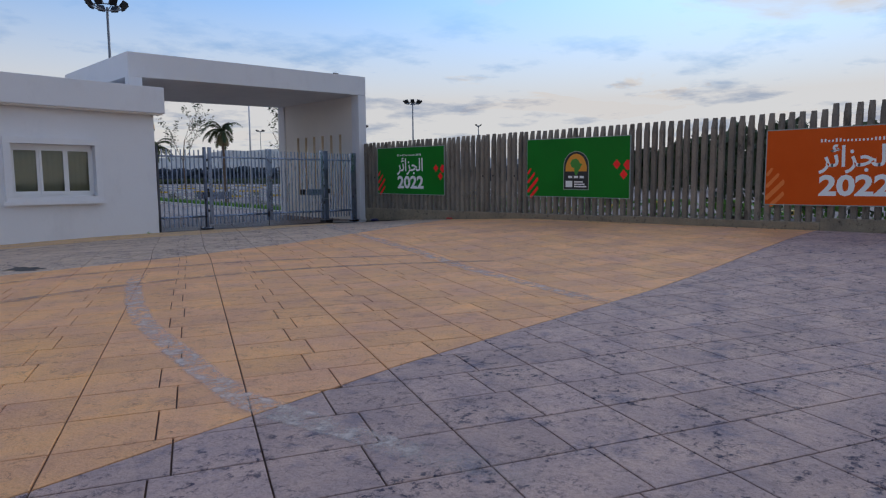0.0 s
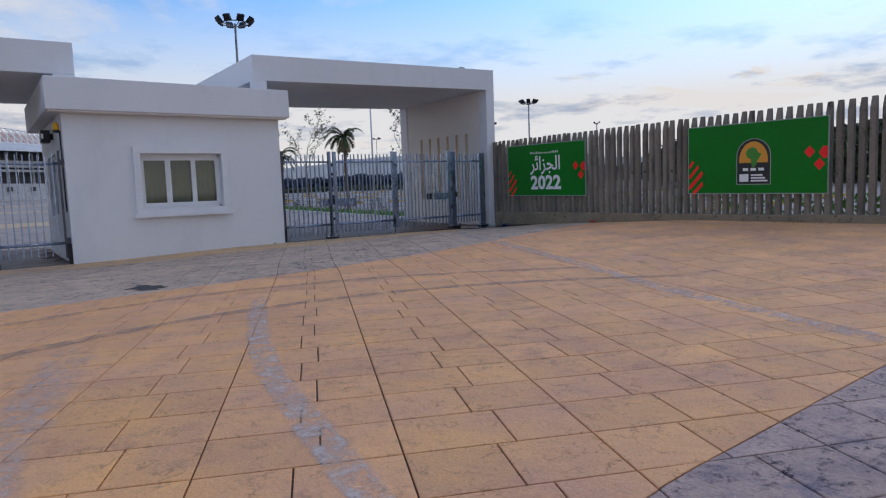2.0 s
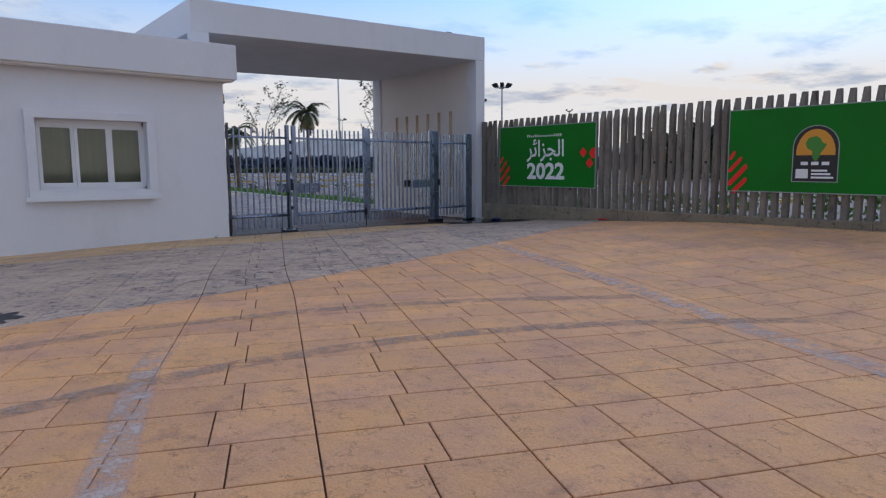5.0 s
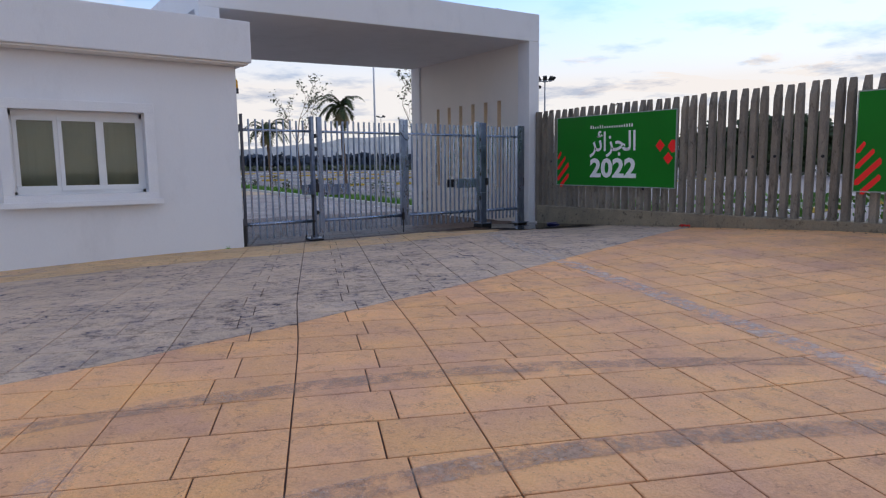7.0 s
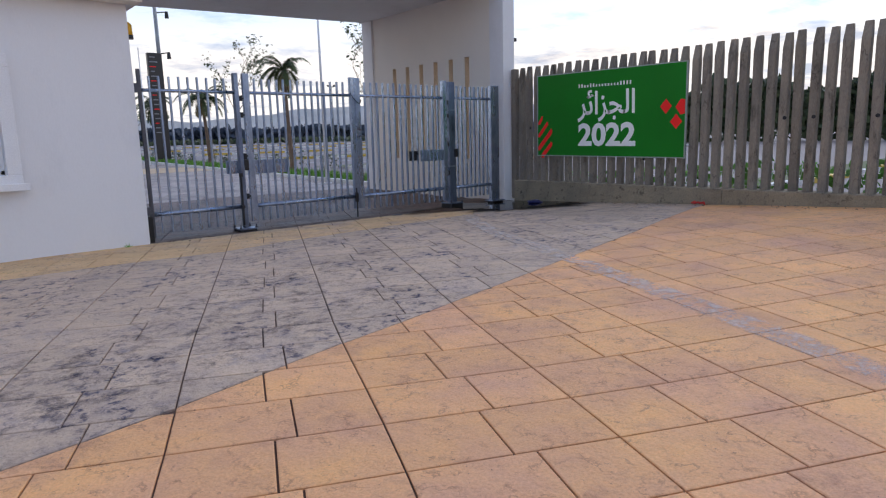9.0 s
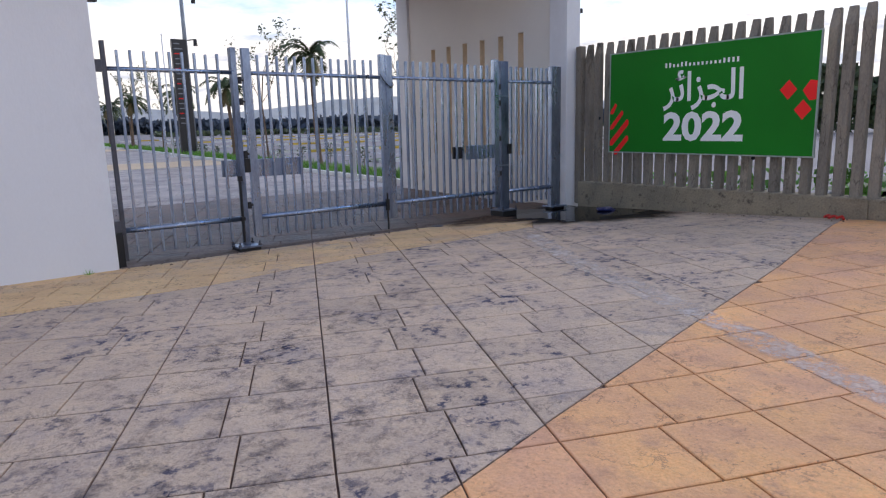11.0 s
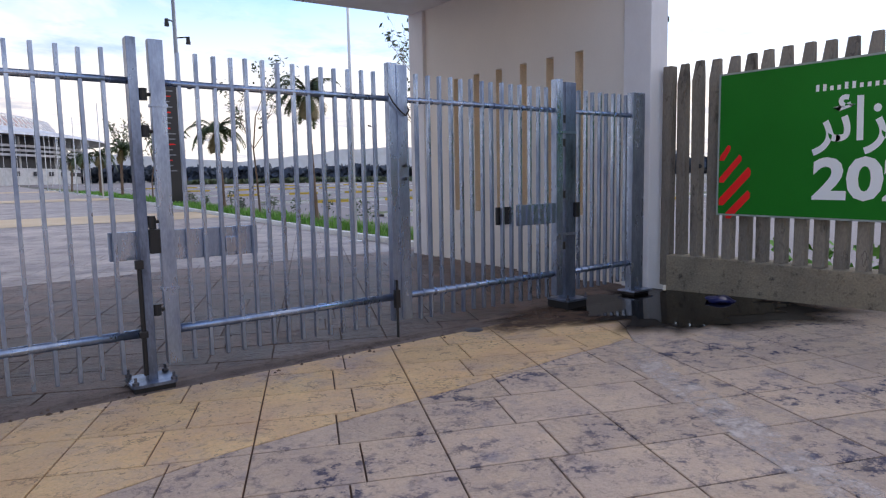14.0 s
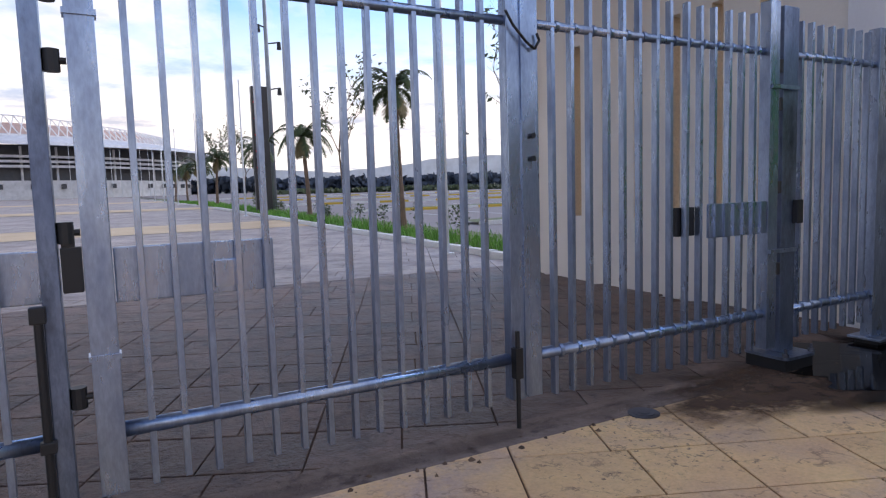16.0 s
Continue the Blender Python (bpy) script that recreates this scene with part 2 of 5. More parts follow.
M_CONC = material("fence concrete", (0.29, 0.25, 0.20), (0.185, 0.165, 0.142), 0.85, scale=2.6, grain=55, bump=0.35, relief=0.4, piece=0.16, spots=(0.075, 0.066, 0.055), spot_scale=3.2, spot_at=0.56, streak=0.35, spec=0.15, veins=((0.06, 0.05, 0.045), 3.0, 0.014))
M_KERB = material("footing concrete", (0.33, 0.275, 0.195), (0.22, 0.19, 0.145), 0.9, scale=1.8, grain=40, bump=0.5, relief=0.7, spots=(0.07, 0.06, 0.05), spot_scale=6.5, spot_at=0.55, spec=0.15)
M_SIGN_G = material("green banner", (0.003, 0.165, 0.012), (0.004, 0.205, 0.016), 0.5, scale=0.8, grain=90, bump=0.02, amount=0.1, spec=0.2)
M_SIGN_O = material("orange banner", (0.70, 0.10, 0.005), (0.64, 0.085, 0.004), 0.6, scale=0.8, grain=90, bump=0.02, amount=0.1, spec=0.2)
M_WHITE = plain("white print", (0.85, 0.88, 0.88), 0.45)
M_RED = plain("red print", (0.92, 0.008, 0.008), 0.5)
M_INK = plain("black print", (0.015, 0.017, 0.02), 0.45)
M_GOLD = plain("gold print", (0.75, 0.33, 0.03), 0.45)
M_LEAFPRINT = plain("green print", (0.05, 0.26, 0.03), 0.45)
M_BACK = plain("banner backing", (0.30, 0.36, 0.33), 0.5)
M_CURTAIN = material("drawn blind", (0.24, 0.205, 0.12), (0.19, 0.18, 0.125), 0.85, scale=3, grain=40, bump=0.1, amount=0.2)
M_CHALK = material("worn white paint", (0.72, 0.62, 0.56), (0.62, 0.54, 0.50), 0.85, scale=2, grain=40, bump=0.2, wear=0.40, wear_scale=5.5, wear_w=0.22, spec=0.1, fade=True)
M_SCUFF = material("scuffed grey band", (0.62, 0.47, 0.37), (0.36, 0.275, 0.235), 0.85, scale=17, grain=26, bump=0.9, amount=1.6, wear=0.38, wear_scale=4.0, wear_w=0.22, spots=(0.20, 0.15, 0.13), spot_scale=22.0, spot_at=0.54, spec=0.12, fade=True)
M_STAIN = material("damp stain", (0.004, 0.0032, 0.003), (0.012, 0.008, 0.007), 0.6, scale=2, grain=30, bump=0.05, wear=0.20, wear_scale=3.5, wear_w=0.12, spec=0.08, fade=True)
M_DIRT = material("brown dirt", (0.075, 0.046, 0.034), (0.12, 0.075, 0.052), 0.9, scale=3, grain=40, bump=0.3, wear=0.33, wear_scale=4.5, wear_w=0.2, spec=0.1, fade=True)
M_GRIME = material("dark slate grime", (0.035, 0.037, 0.065), (0.075, 0.072, 0.105), 0.8, scale=3, grain=40, bump=0.4, wear=0.50, wear_scale=4.0, wear_w=0.16, spec=0.12, fade=True)
M_WATER = plain("dirty puddle water", (0.004, 0.003, 0.003), 0.06)
M_WATER.node_tree.nodes["Principled BSDF"].inputs["Specular IOR Level"].default_value = 0.05
M_WHITEKERB = material("white kerb paint", (0.72, 0.72, 0.70), (0.62, 0.62, 0.60), 0.7, scale=1, grain=20, bump=0.15)
M_YELLOWKERB = material("yellow kerb paint", (0.62, 0.42, 0.05), (0.55, 0.38, 0.06), 0.7, scale=1, grain=20, bump=0.15)
M_GRASS = material("grass blades", (0.09, 0.26, 0.03), (0.15, 0.34, 0.05), 0.8, scale=2, grain=20, bump=0.0, piece=0.25)
M_SOIL = material("planting soil", (0.10, 0.12, 0.05), (0.13, 0.15, 0.06), 0.9, scale=1, grain=20)
M_PALM = material("palm frond", (0.03, 0.055, 0.014), (0.065, 0.09, 0.025), 0.6, scale=3, grain=20, bump=0, piece=0.3)
M_DRYPALM = material("dry palm frond", (0.20, 0.15, 0.06), (0.15, 0.12, 0.05), 0.7, scale=3, grain=20, bump=0, piece=0.3)
M_DRYLEAF = material("dead leaves", (0.10, 0.06, 0.04), (0.16, 0.10, 0.06), 0.9, scale=6, grain=40, bump=0.2, piece=0.4)
M_BARK = material("palm bark", (0.20, 0.13, 0.09), (0.13, 0.09, 0.065), 0.9, scale=5, grain=30, bump=0.6)
M_LEAF = material("shrub leaves", (0.035, 0.06, 0.025), (0.07, 0.09, 0.035), 0.7, scale=2, grain=10, bump=0, piece=0.35)
# bluish leaf colour carries the haze of distance
M_WOODS = material("haze-blue woods", (0.035, 0.052, 0.085), (0.055, 0.075, 0.105), 0.9, scale=0.1, grain=2, bump=0, piece=0.2)
# pale blue-grey base colour stands in for haze over the hills
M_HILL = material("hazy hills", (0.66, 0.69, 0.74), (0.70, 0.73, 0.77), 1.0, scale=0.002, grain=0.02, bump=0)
M_STADIUM = material("stadium cladding", (0.66, 0.66, 0.67), (0.58, 0.58, 0.60), 0.6, scale=0.05, grain=1, bump=0)
M_STADDARK = material("stadium recess", (0.05, 0.055, 0.065), (0.09, 0.09, 0.10), 0.5, scale=0.2, grain=1, bump=0)
M_SALMON = material("stadium salmon panel", (0.55, 0.36, 0.31), (0.60, 0.45, 0.40), 0.7, scale=0.1, grain=1, bump=0)
M_TRUSS = plain("white truss paint", (0.78, 0.76, 0.75), 0.5)
M_POLE = plain("white pole paint", (0.72, 0.74, 0.76), 0.4)
M_MAST = material("mast steel", (0.30, 0.33, 0.36), (0.24, 0.26, 0.29), 0.5, metal=0.5, scale=1, grain=20, bump=0)
M_TOTEM = plain("black totem face", (0.018, 0.018, 0.022), 0.3)
M_DIM = plain("grey totem print", (0.22, 0.23, 0.26), 0.4)
M_BEACON = plain("amber beacon", (0.80, 0.40, 0.01), 0.3)
M_ROPE = plain("red cord", (0.5, 0.02, 0.015), 0.6)
M_BLUEBAG = plain("dark blue plastic", (0.01, 0.015, 0.09), 0.3)
M_GLASS = bpy.data.materials.new("window glass")
M_GLASS.use_nodes = True
_b = M_GLASS.node_tree.nodes["Principled BSDF"]
_b.inputs["Base Color"].default_value, _b.inputs["Roughness"].default_value = (0.80, 0.86, 0.82, 1), 0.03
_b.inputs["Transmission Weight"].default_value, _b.inputs["IOR"].default_value = 1.0, 1.45

# ---- mesh helpers ----


def link(name, bm, mat, parent=None, label="", smooth=False):
    me = bpy.data.meshes.new(name)
    bm.normal_update()
    bm.to_mesh(me)
    bm.free()
    me.materials.append(mat)
    if smooth:
        for p in me.polygons:
            p.use_smooth = True
    ob = new(name, me)
    if parent:
        ob.parent = parent
    if label:
        tagged(ob, label)
    return ob


def part(name, bm, mat, parent, label="", smooth=False):
    return link(name, bm, mat, parent, label, smooth)


def empty(name, label, category, group="", kind=""):
    return tagged(new(name), label, category, group, kind)


def box(bm, x0, x1, y0, y1, z0, z1, bevel=0.0):
    v = [bm.verts.new((x, y, z)) for z in (z0, z1) for x, y in ((x0, y0), (x1, y0), (x1, y1), (x0, y1))]
    fs = [bm.faces.new([v[i] for i in q]) for q in ((3, 2, 1, 0), (4, 5, 6, 7), (0, 1, 5, 4), (1, 2, 6, 5), (2, 3, 7, 6), (3, 0, 4, 7))]
    if bevel:
        es = {e for f in fs for e in f.edges}
        bmesh.ops.bevel(bm, geom=list(es), offset=bevel, segments=2, affect="EDGES", profile=0.6)
    return bm


def panel_wall(us, ws, holes, t0, t1, across):
    """One solid wall over the grid us by ws, open at the cells in holes; across puts (u, w, t) into the world."""
    bm = bmesh.new()
    made = {}

    def vert(i, j, k):
        if (i, j, k) not in made:
            made[i, j, k] = bm.verts.new(across(us[i], ws[j], (t0, t1)[k]))
        return made[i, j, k]
    ni, nj = len(us) - 1, len(ws) - 1
    full = {(i, j) for i in range(ni) for j in range(nj)} - set(holes)
    for i, j in full:
        for k in (0, 1):
            bm.faces.new([vert(a, b, k) for a, b in ((i, j), (i + 1, j), (i + 1, j + 1), (i, j + 1))])
        for (di, dj), (p, q) in (((-1, 0), ((i, j), (i, j + 1))), ((1, 0), ((i + 1, j), (i + 1, j + 1))), ((0, -1), ((i, j), (i + 1, j))), ((0, 1), ((i, j + 1), (i + 1, j + 1)))):
            if (i + di, j + dj) not in full:
                bm.faces.new([vert(*p, 0), vert(*q, 0), vert(*q, 1), vert(*p, 1)])
    bmesh.ops.recalc_face_normals(bm, faces=bm.faces[:])
    return bm


def boxed(*a, bevel=0.0):
    return box(bmesh.new(), *a, bevel=bevel)


def tube(bm, a, b, r0, r1=None, n=8, caps=True):
    a, b = Vector(a), Vector(b)
    r1 = r0 if r1 is None else r1
    q = (b - a).to_track_quat("Z", "Y")
    rings = []
    for p, r in ((a, r0), (b, r1)):
        rings.append([bm.verts.new(p + q @ Vector((r * math.cos(k * math.tau / n), r * math.sin(k * math.tau / n), 0))) for k in range(n)])
    for k in range(n):
        bm.faces.new((rings[0][k], rings[0][(k + 1) % n], rings[1][(k + 1) % n], rings[1][k]))
    if caps:
        bm.faces.new(rings[0][::-1])
        bm.faces.new(rings[1])
    return bm


def piped(*a, **k):
    return tube(bmesh.new(), *a, **k)


def smoothstep(v):
    v = min(1.0, max(0.0, v))
    return v * v * (3 - 2 * v)


def gz(x, y):
    """Height of the ground."""
    up = 0.34 * smoothstep((x - 8) / 8.7) * min(1, max(0, (20.3 - y) / 8.0))
    dn = -0.09 * smoothstep((7.5 - x) / 5.0) * smoothstep((y - 15) / 5.0)
    out = max(0.0, y - 24, x - 26)
    far = 0.018 * min(out, 40.0) + 0.011 * max(0.0, out - 40.0)
    return up + dn * max(0, 1 - max(0, y - 24) / 40) + far


# ---- ground sheet ----
def steps(*runs):
    out = []
    for a, b, d in runs:
        n = max(1, round((b - a) / d))
        out += [a + (b - a) * i / n for i in range(n)]
    return out + [runs[-1][1]]


def sheet(xs, ys, dz):
    bm = bmesh.new()
    rows = [[bm.verts.new((x, y, gz(x, y) + dz)) for x in xs] for y in ys]
    for j in range(len(ys) - 1):
        for i in range(len(xs) - 1):
            bm.faces.new((rows[j][i], rows[j][i + 1], rows[j + 1][i + 1], rows[j + 1][i]))
    return bm


tagged(link("ground", sheet(steps((-3000, -40, 500), (-40, 40, 2), (40, 3200, 500)), steps((-3000, -40, 500), (-40, 60, 2), (60, 3500, 500)), -0.12), M_EARTH), "dry brown earth reaching the horizon", "ground", kind="structure")
tagged(link("pavement_bed", sheet(steps((-40, -6, 4), (-6, 16.5, 0.75)), steps((-30, -2, 4), (-2, 20.55, 0.75), (20.55, 46, 1.0)), -0.014), M_JOINT), "dark dirt filling the paving joints", "pavement", kind="structure")
tagged(link("plaza", sheet(steps((-60, 0, 6), (0, 17.05, 2)), steps((45.9, 60, 3), (60, 200, 10)), 0.0), M_PLAZA), "wide grey paved plaza inside the gates", "pavement", kind="structure")
for i, (ya, yb) in enumerate(((40.5, 45.0), (62, 67), (95, 103))):
    tagged(link(f"plaza_band_{i + 1}", sheet(steps((-60, 0, 6), (0, 17.0, 2)), steps((ya, yb, 1.5)), 0.012), M_PLAZA_Y), "ochre band across the grey plaza", "pavement", kind="structure")
tagged(link("parking", sheet(steps((19.6, 60, 4), (60, 190, 13)), steps((-40, 24, 4), (24, 90, 4), (90, 215, 12)), -0.03), M_ASPHALT), "worn greyish brown asphalt car park", "road", kind="structure")

# ---- booth ----
BX0, BX1, BY0, BY1 = 2.70, 8.22, 20.26, 25.9
WX0, WX1, WZ0, WZ1 = 4.38, 6.45, 1.19, 2.63
booth = empty("guard_booth", "white rendered guard booth with flat overhanging roof", "guard booth")
T = 0.22
bm = panel_wall((BX0, WX0, WX1, BX1), (-0.2, WZ0, WZ1, 3.65), {(1, 1)}, BY0, BY0 + T, lambda u, w, t: (u, t, w))
part("front_wall", bm, M_WALL, booth)
SY0, SY1, SZ0, SZ1 = 22.3, 24.4, 1.05, 2.75
bm = panel_wall((BY0 + T, SY0, SY1, BY1), (-0.2, SZ0, SZ1, 3.65), {(1, 1)}, BX0, BX0 + T, lambda u, w, t: (t, u, w))
part("side_wall", bm, M_WALL, booth)
part("side_wall", boxed(BX1 - T, BX1, BY0 + T, BY1, -0.2, 3.65), M_WALL, booth)
part("back_wall", boxed(BX0 + T, BX1 - T, BY1 - T, BY1, -0.2, 3.65), M_WALL, booth)
part("booth_floor", boxed(BX0 + T, BX1 - T, BY0 + T, BY1 - T, -0.2, 0.05), M_KERB, booth)
part("roof", boxed(2.36, 8.42, 19.86, 26.3, 3.65, 4.43, bevel=0.025), M_WALL, booth, "thick white roof slab")
part("drip_edge", boxed(2.42, 8.36, 19.92, 20.22, 3.615, 3.647), M_SOFFIT, booth)


def surround(bm, x0, x1, z0, z1, y0, y1, w):
    box(bm, x0 - w, x1 + w, y0, y1, z1, z1 + w, 0.008)
    box(bm, x0 - w, x1 + w, y0, y1, z0 - w, z0, 0.008)
    box(bm, x0 - w, x0, y0, y1, z0, z1, 0.008)
    box(bm, x1, x1 + w, y0, y1, z0, z1, 0.008)
    return bm


win = part("window", surround(bmesh.new(), WX0, WX1, WZ0, WZ1, BY0 - 0.16, BY0 + 0.02, 0.17), M_TRIM, booth, "white framed three-pane sliding window")
part("sill", boxed(WX0 - 0.24, WX1 + 0.24, BY0 - 0.20, BY0 - 0.157, WZ0 - 0.22, WZ0 - 0.12, bevel=0.008), M_TRIM, win)
bm = bmesh.new()
fy0, fy1 = BY0 + 0.11, BY0 + 0.17
for a, b, c, d in ((WX0, WX1, WZ0, WZ0 + 0.06), (WX0, WX1, WZ1 - 0.1, WZ1), (WX0, WX0 + 0.05, WZ0, WZ1), (WX1 - 0.05, WX1, WZ0, WZ1)):
    box(bm, a, b, fy0, fy1, c, d, 0.004)
part("window_frame", bm, M_PVC, win)
third = (WX1 - WX0 - 0.1) / 3
for k in range(3):
    x0 = WX0 + 0.05 + k * third
    x1 = x0 + third
    dy = -0.03 if k == 1 else 0.0
    bm = bmesh.new()
    for a, b, c, d in ((x0, x1, WZ0 + 0.06, WZ0 + 0.15), (x0, x1, WZ1 - 0.17, WZ1 - 0.1), (x0, x0 + 0.065, WZ0 + 0.15, WZ1 - 0.17), (x1 - 0.065, x1, WZ0 + 0.15, WZ1 - 0.17)):
        box(bm, a, b, fy0 - 0.012 + dy, fy1 - 0.03 + dy, c, d, 0.004)
    part("sash", bm, M_PVC, win)
    pane = part("pane", boxed(x0 + 0.066, x1 - 0.066, fy0 + 0.012 + dy, fy0 + 0.018 + dy, WZ0 + 0.151, WZ1 - 0.171), M_GLASS, win)
    pane.visible_shadow = False
    bm = bmesh.new()
    n = 14
    vs = []
    for i in range(n + 1):
        x = x0 + 0.03 + (third - 0.06) * i / n
        y = BY0 + 0.20 + 0.003 * math.sin(i * 1.9 + k)
        vs.append((bm.verts.new((x, y, WZ0 + 0.02)), bm.verts.new((x, y, WZ1 - 0.02))))
    for (a, b), (c, d) in zip(vs, vs[1:]):
        bm.faces.new((a, c, d, b))
    part("blind", bm, M_CURTAIN, win, "pale olive drawn blind")
for k, w in enumerate((0.03, 0.02, 0.035)):
    part("sticker", boxed(5.28 + k * 0.07, 5.28 + k * 0.07 + w, fy0 - 0.022, fy0 - 0.0195, 2.20, 2.225), M_INK, win)
sidewin = part("side_window", boxed(BX0 + 0.10, BX0 + 0.13, SY0 + 0.06, SY1 - 0.06, SZ0 + 0.06, SZ1 - 0.06), M_GLASS, booth, "dark side window of the booth")
bm = bmesh.new()
for a, b, c, d in ((SY0, SY1, SZ0, SZ0 + 0.06), (SY0, SY1, SZ1 - 0.06, SZ1), (SY0, SY0 + 0.06, SZ0, SZ1), (SY1 - 0.06, SY1, SZ0, SZ1), (23.3, 23.38, SZ0, SZ1)):
    box(bm, BX0 + 0.08, BX0 + 0.15, a, b, c, d)
part("window_frame", bm, M_PVC, sidewin)

# flood lamp, beacons, cameras on the booth
spot = empty("flood_lamp", "small black flood lamp on the booth's side wall", "lamp")
bm = box(bmesh.new(), BX0 - 0.30, BX0 - 0.08, 22.2, 22.6, 3.05, 3.38, 0.02)
part("housing", bm, M_BLACK, spot)
part("bracket", boxed(BX0 - 0.085, BX0 - 0.002, 22.36, 22.44, 3.14, 3.30), M_BLACK, spot)
part("lens", boxed(BX0 - 0.29, BX0 - 0.24, 22.188, 22.20, 3.15, 3.28), M_WHITE, spot)


def beacon(x, y, z):
    ob = empty("warning_beacon", "amber warning beacon on a short black bracket", "beacon", "gate beacons")
    bm = piped((x, y, z), (x, y, z + 0.15), 0.07, 0.065, n=14)
    tube(bm, (x, y, z + 0.15), (x, y, z + 0.19), 0.065, 0.03, n=14)
    part("dome", bm, M_BEACON, ob, "amber plastic dome", True)
    part("base", piped((x, y, z - 0.06), (x, y, z - 0.002), 0.075, n=14), M_BLACK, ob)
    return ob


b1 = beacon(BX0 - 0.10, 20.55, 3.22)
part("conduit", piped((BX0 - 0.03, 20.50, 1.2), (BX0 - 0.03, 20.50, 3.2), 0.018), M_BLACK, b1)
b2 = beacon(BX1 + 0.09, 20.62, 3.24)
part("conduit", piped((BX1 + 0.03, 20.66, 2.4), (BX1 + 0.03, 20.66, 3.18), 0.018), M_BLACK, b2)

# ---- portals ----


def portal(x0, x1, soffit, top, slots, rise, name_label):
    """A box canopy on one slotted side wall; rise is the slight fall of the slab along x."""
    ob = empty("gate_portal", name_label, "gate portal", "gate portals")
    y0, y1 = 20.55, 26.5
    xm = (x0 + x1) / 2

    def leaned(bm):
        for v in bm.verts:
            v.co.z += rise * (v.co.x - xm)
        return bm
    part("canopy", leaned(boxed(x0, x1, y0, y1, soffit, top, bevel=0.02)), M_WALL, ob, "white rendered canopy slab")
    part("parapet", leaned(boxed(x0 + 0.25, x1 - 0.25, y0 + 0.25, y1 - 0.25, top - 0.01, top + 0.03)), M_SOFFIT, ob)
    hi = soffit + rise * (x1 - 0.3 - xm)
    lo = soffit + rise * (x0 + 0.3 - xm)
    if slots:
        xi, xw = x1 - 0.38, x1 - 0.31
        part("front_pier", boxed(xi, x1, y0 + 0.004, y0 + 0.46, -0.3, hi, bevel=0.012), M_WALL, ob)
        part("back_pier", boxed(xi, x1, y1 - 0.5, y1 - 0.004, -0.3, hi, bevel=0.012), M_WALL, ob)
        ys = [y0 + 0.46]
        for k in range(6):
            ys += [21.9 + k * 0.62 - 0.085, 21.9 + k * 0.62 + 0.085]
        ys.append(y1 - 0.5)
        bm = panel_wall(ys, (-0.3, 1.0, 3.54, hi), {(k, 1) for k in range(1, 13, 2)}, xw, x1 - 0.004, lambda u, w, t: (t, u, w))
        part("slotted_wall", bm, M_SOFFIT, ob, "pale wall with six tall narrow slots")
        for k in range(1, 13, 2):
            for a, b in ((ys[k] + 0.001, ys[k] + 0.012), (ys[k + 1] - 0.012, ys[k + 1] - 0.001)):
                part("slot_lining", boxed(xw + 0.002, x1 - 0.008, a, b, 1.002, 3.538), M_TAN, ob, "tan lining of a slot")
        part("stub_pier", boxed(x0 + 0.004, x0 + 0.40, y0 + 0.004, y0 + 0.30, 4.432, lo), M_WALL, ob)
    else:
        part("stub_pier", boxed(x1 - 0.48, x1 - 0.004, y0 + 0.004, y0 + 0.6, 4.432, hi), M_WALL, ob)
        part("front_pier", boxed(x0, x0 + 0.38, y0 + 0.004, y0 + 0.46, -0.3, lo), M_WALL, ob)
        part("side_wall", boxed(x0, x0 + 0.31, y0 + 0.46, y1, -0.3, lo), M_SOFFIT, ob)
    return ob


p = portal(7.66, 16.88, 4.90, 5.64, True, 0.028, "white rendered gate portal with thick flat canopy")
part("roof_fitting", boxed(15.6, 15.8, 20.9, 21.0, 5.76, 5.84), M_GALV_D, p)
portal(-5.9, 3.12, 4.53, 5.31, False, 0.015, "white rendered portal of the second gate")
cctv = empty("security_camera", "small dark camera on the portal's outer side", "camera")
part("arm", piped((16.88, 20.8, 3.78), (17.1, 20.8, 3.78), 0.015), M_BLACK, cctv)
part("body", boxed(17.0, 17.1, 20.68, 20.9, 3.79, 3.87, bevel=0.01), M_BLACK, cctv)

# ---- steel gates ----
GY = 20.47
RAIL_LO, RAIL_HI = 0.44, 2.40


def bars(ob, xs, z0, z1):
    bm = boxed(-0.014, 0.014, -0.023, 0.023, 0, z1 - z0, bevel=0.003)
    first = part("bar", bm, M_GALV, ob)
    first.location = (xs[0], GY, z0)
    for x in xs[1:]:
        o = new("bar", first.data)
        o.parent, o.location = ob, (x, GY + random.uniform(-0.003, 0.003), z0 + random.uniform(-0.008, 0.008))
        o.rotation_euler = (0, random.uniform(-0.004, 0.004), random.uniform(-0.03, 0.03))


def collars(ob, xs):
    """Welded sleeves on both rails, one at each bar."""
    for z, r in ((RAIL_LO, 0.045), (RAIL_HI, 0.035)):
        first = part("collar", piped((-0.012, 0, 0), (0.012, 0, 0), r, n=12), M_GALV, ob)
        first.location = (xs[0] + 0.034, GY, z)
        for x in xs[1:]:
            o = new("collar", first.data)
            o.parent, o.location = ob, (x + 0.034, GY, z)


def rails(ob, x0, x1):
    for z, r in ((RAIL_LO, 0.036), (RAIL_HI, 0.027)):
        part("rail", piped((x0, GY, z), (x1, GY, z), r, n=16), M_GALV, ob, smooth=True)


def spread(a, b, n):
    return [a + (b - a) * i / (n - 1) for i in range(n)]


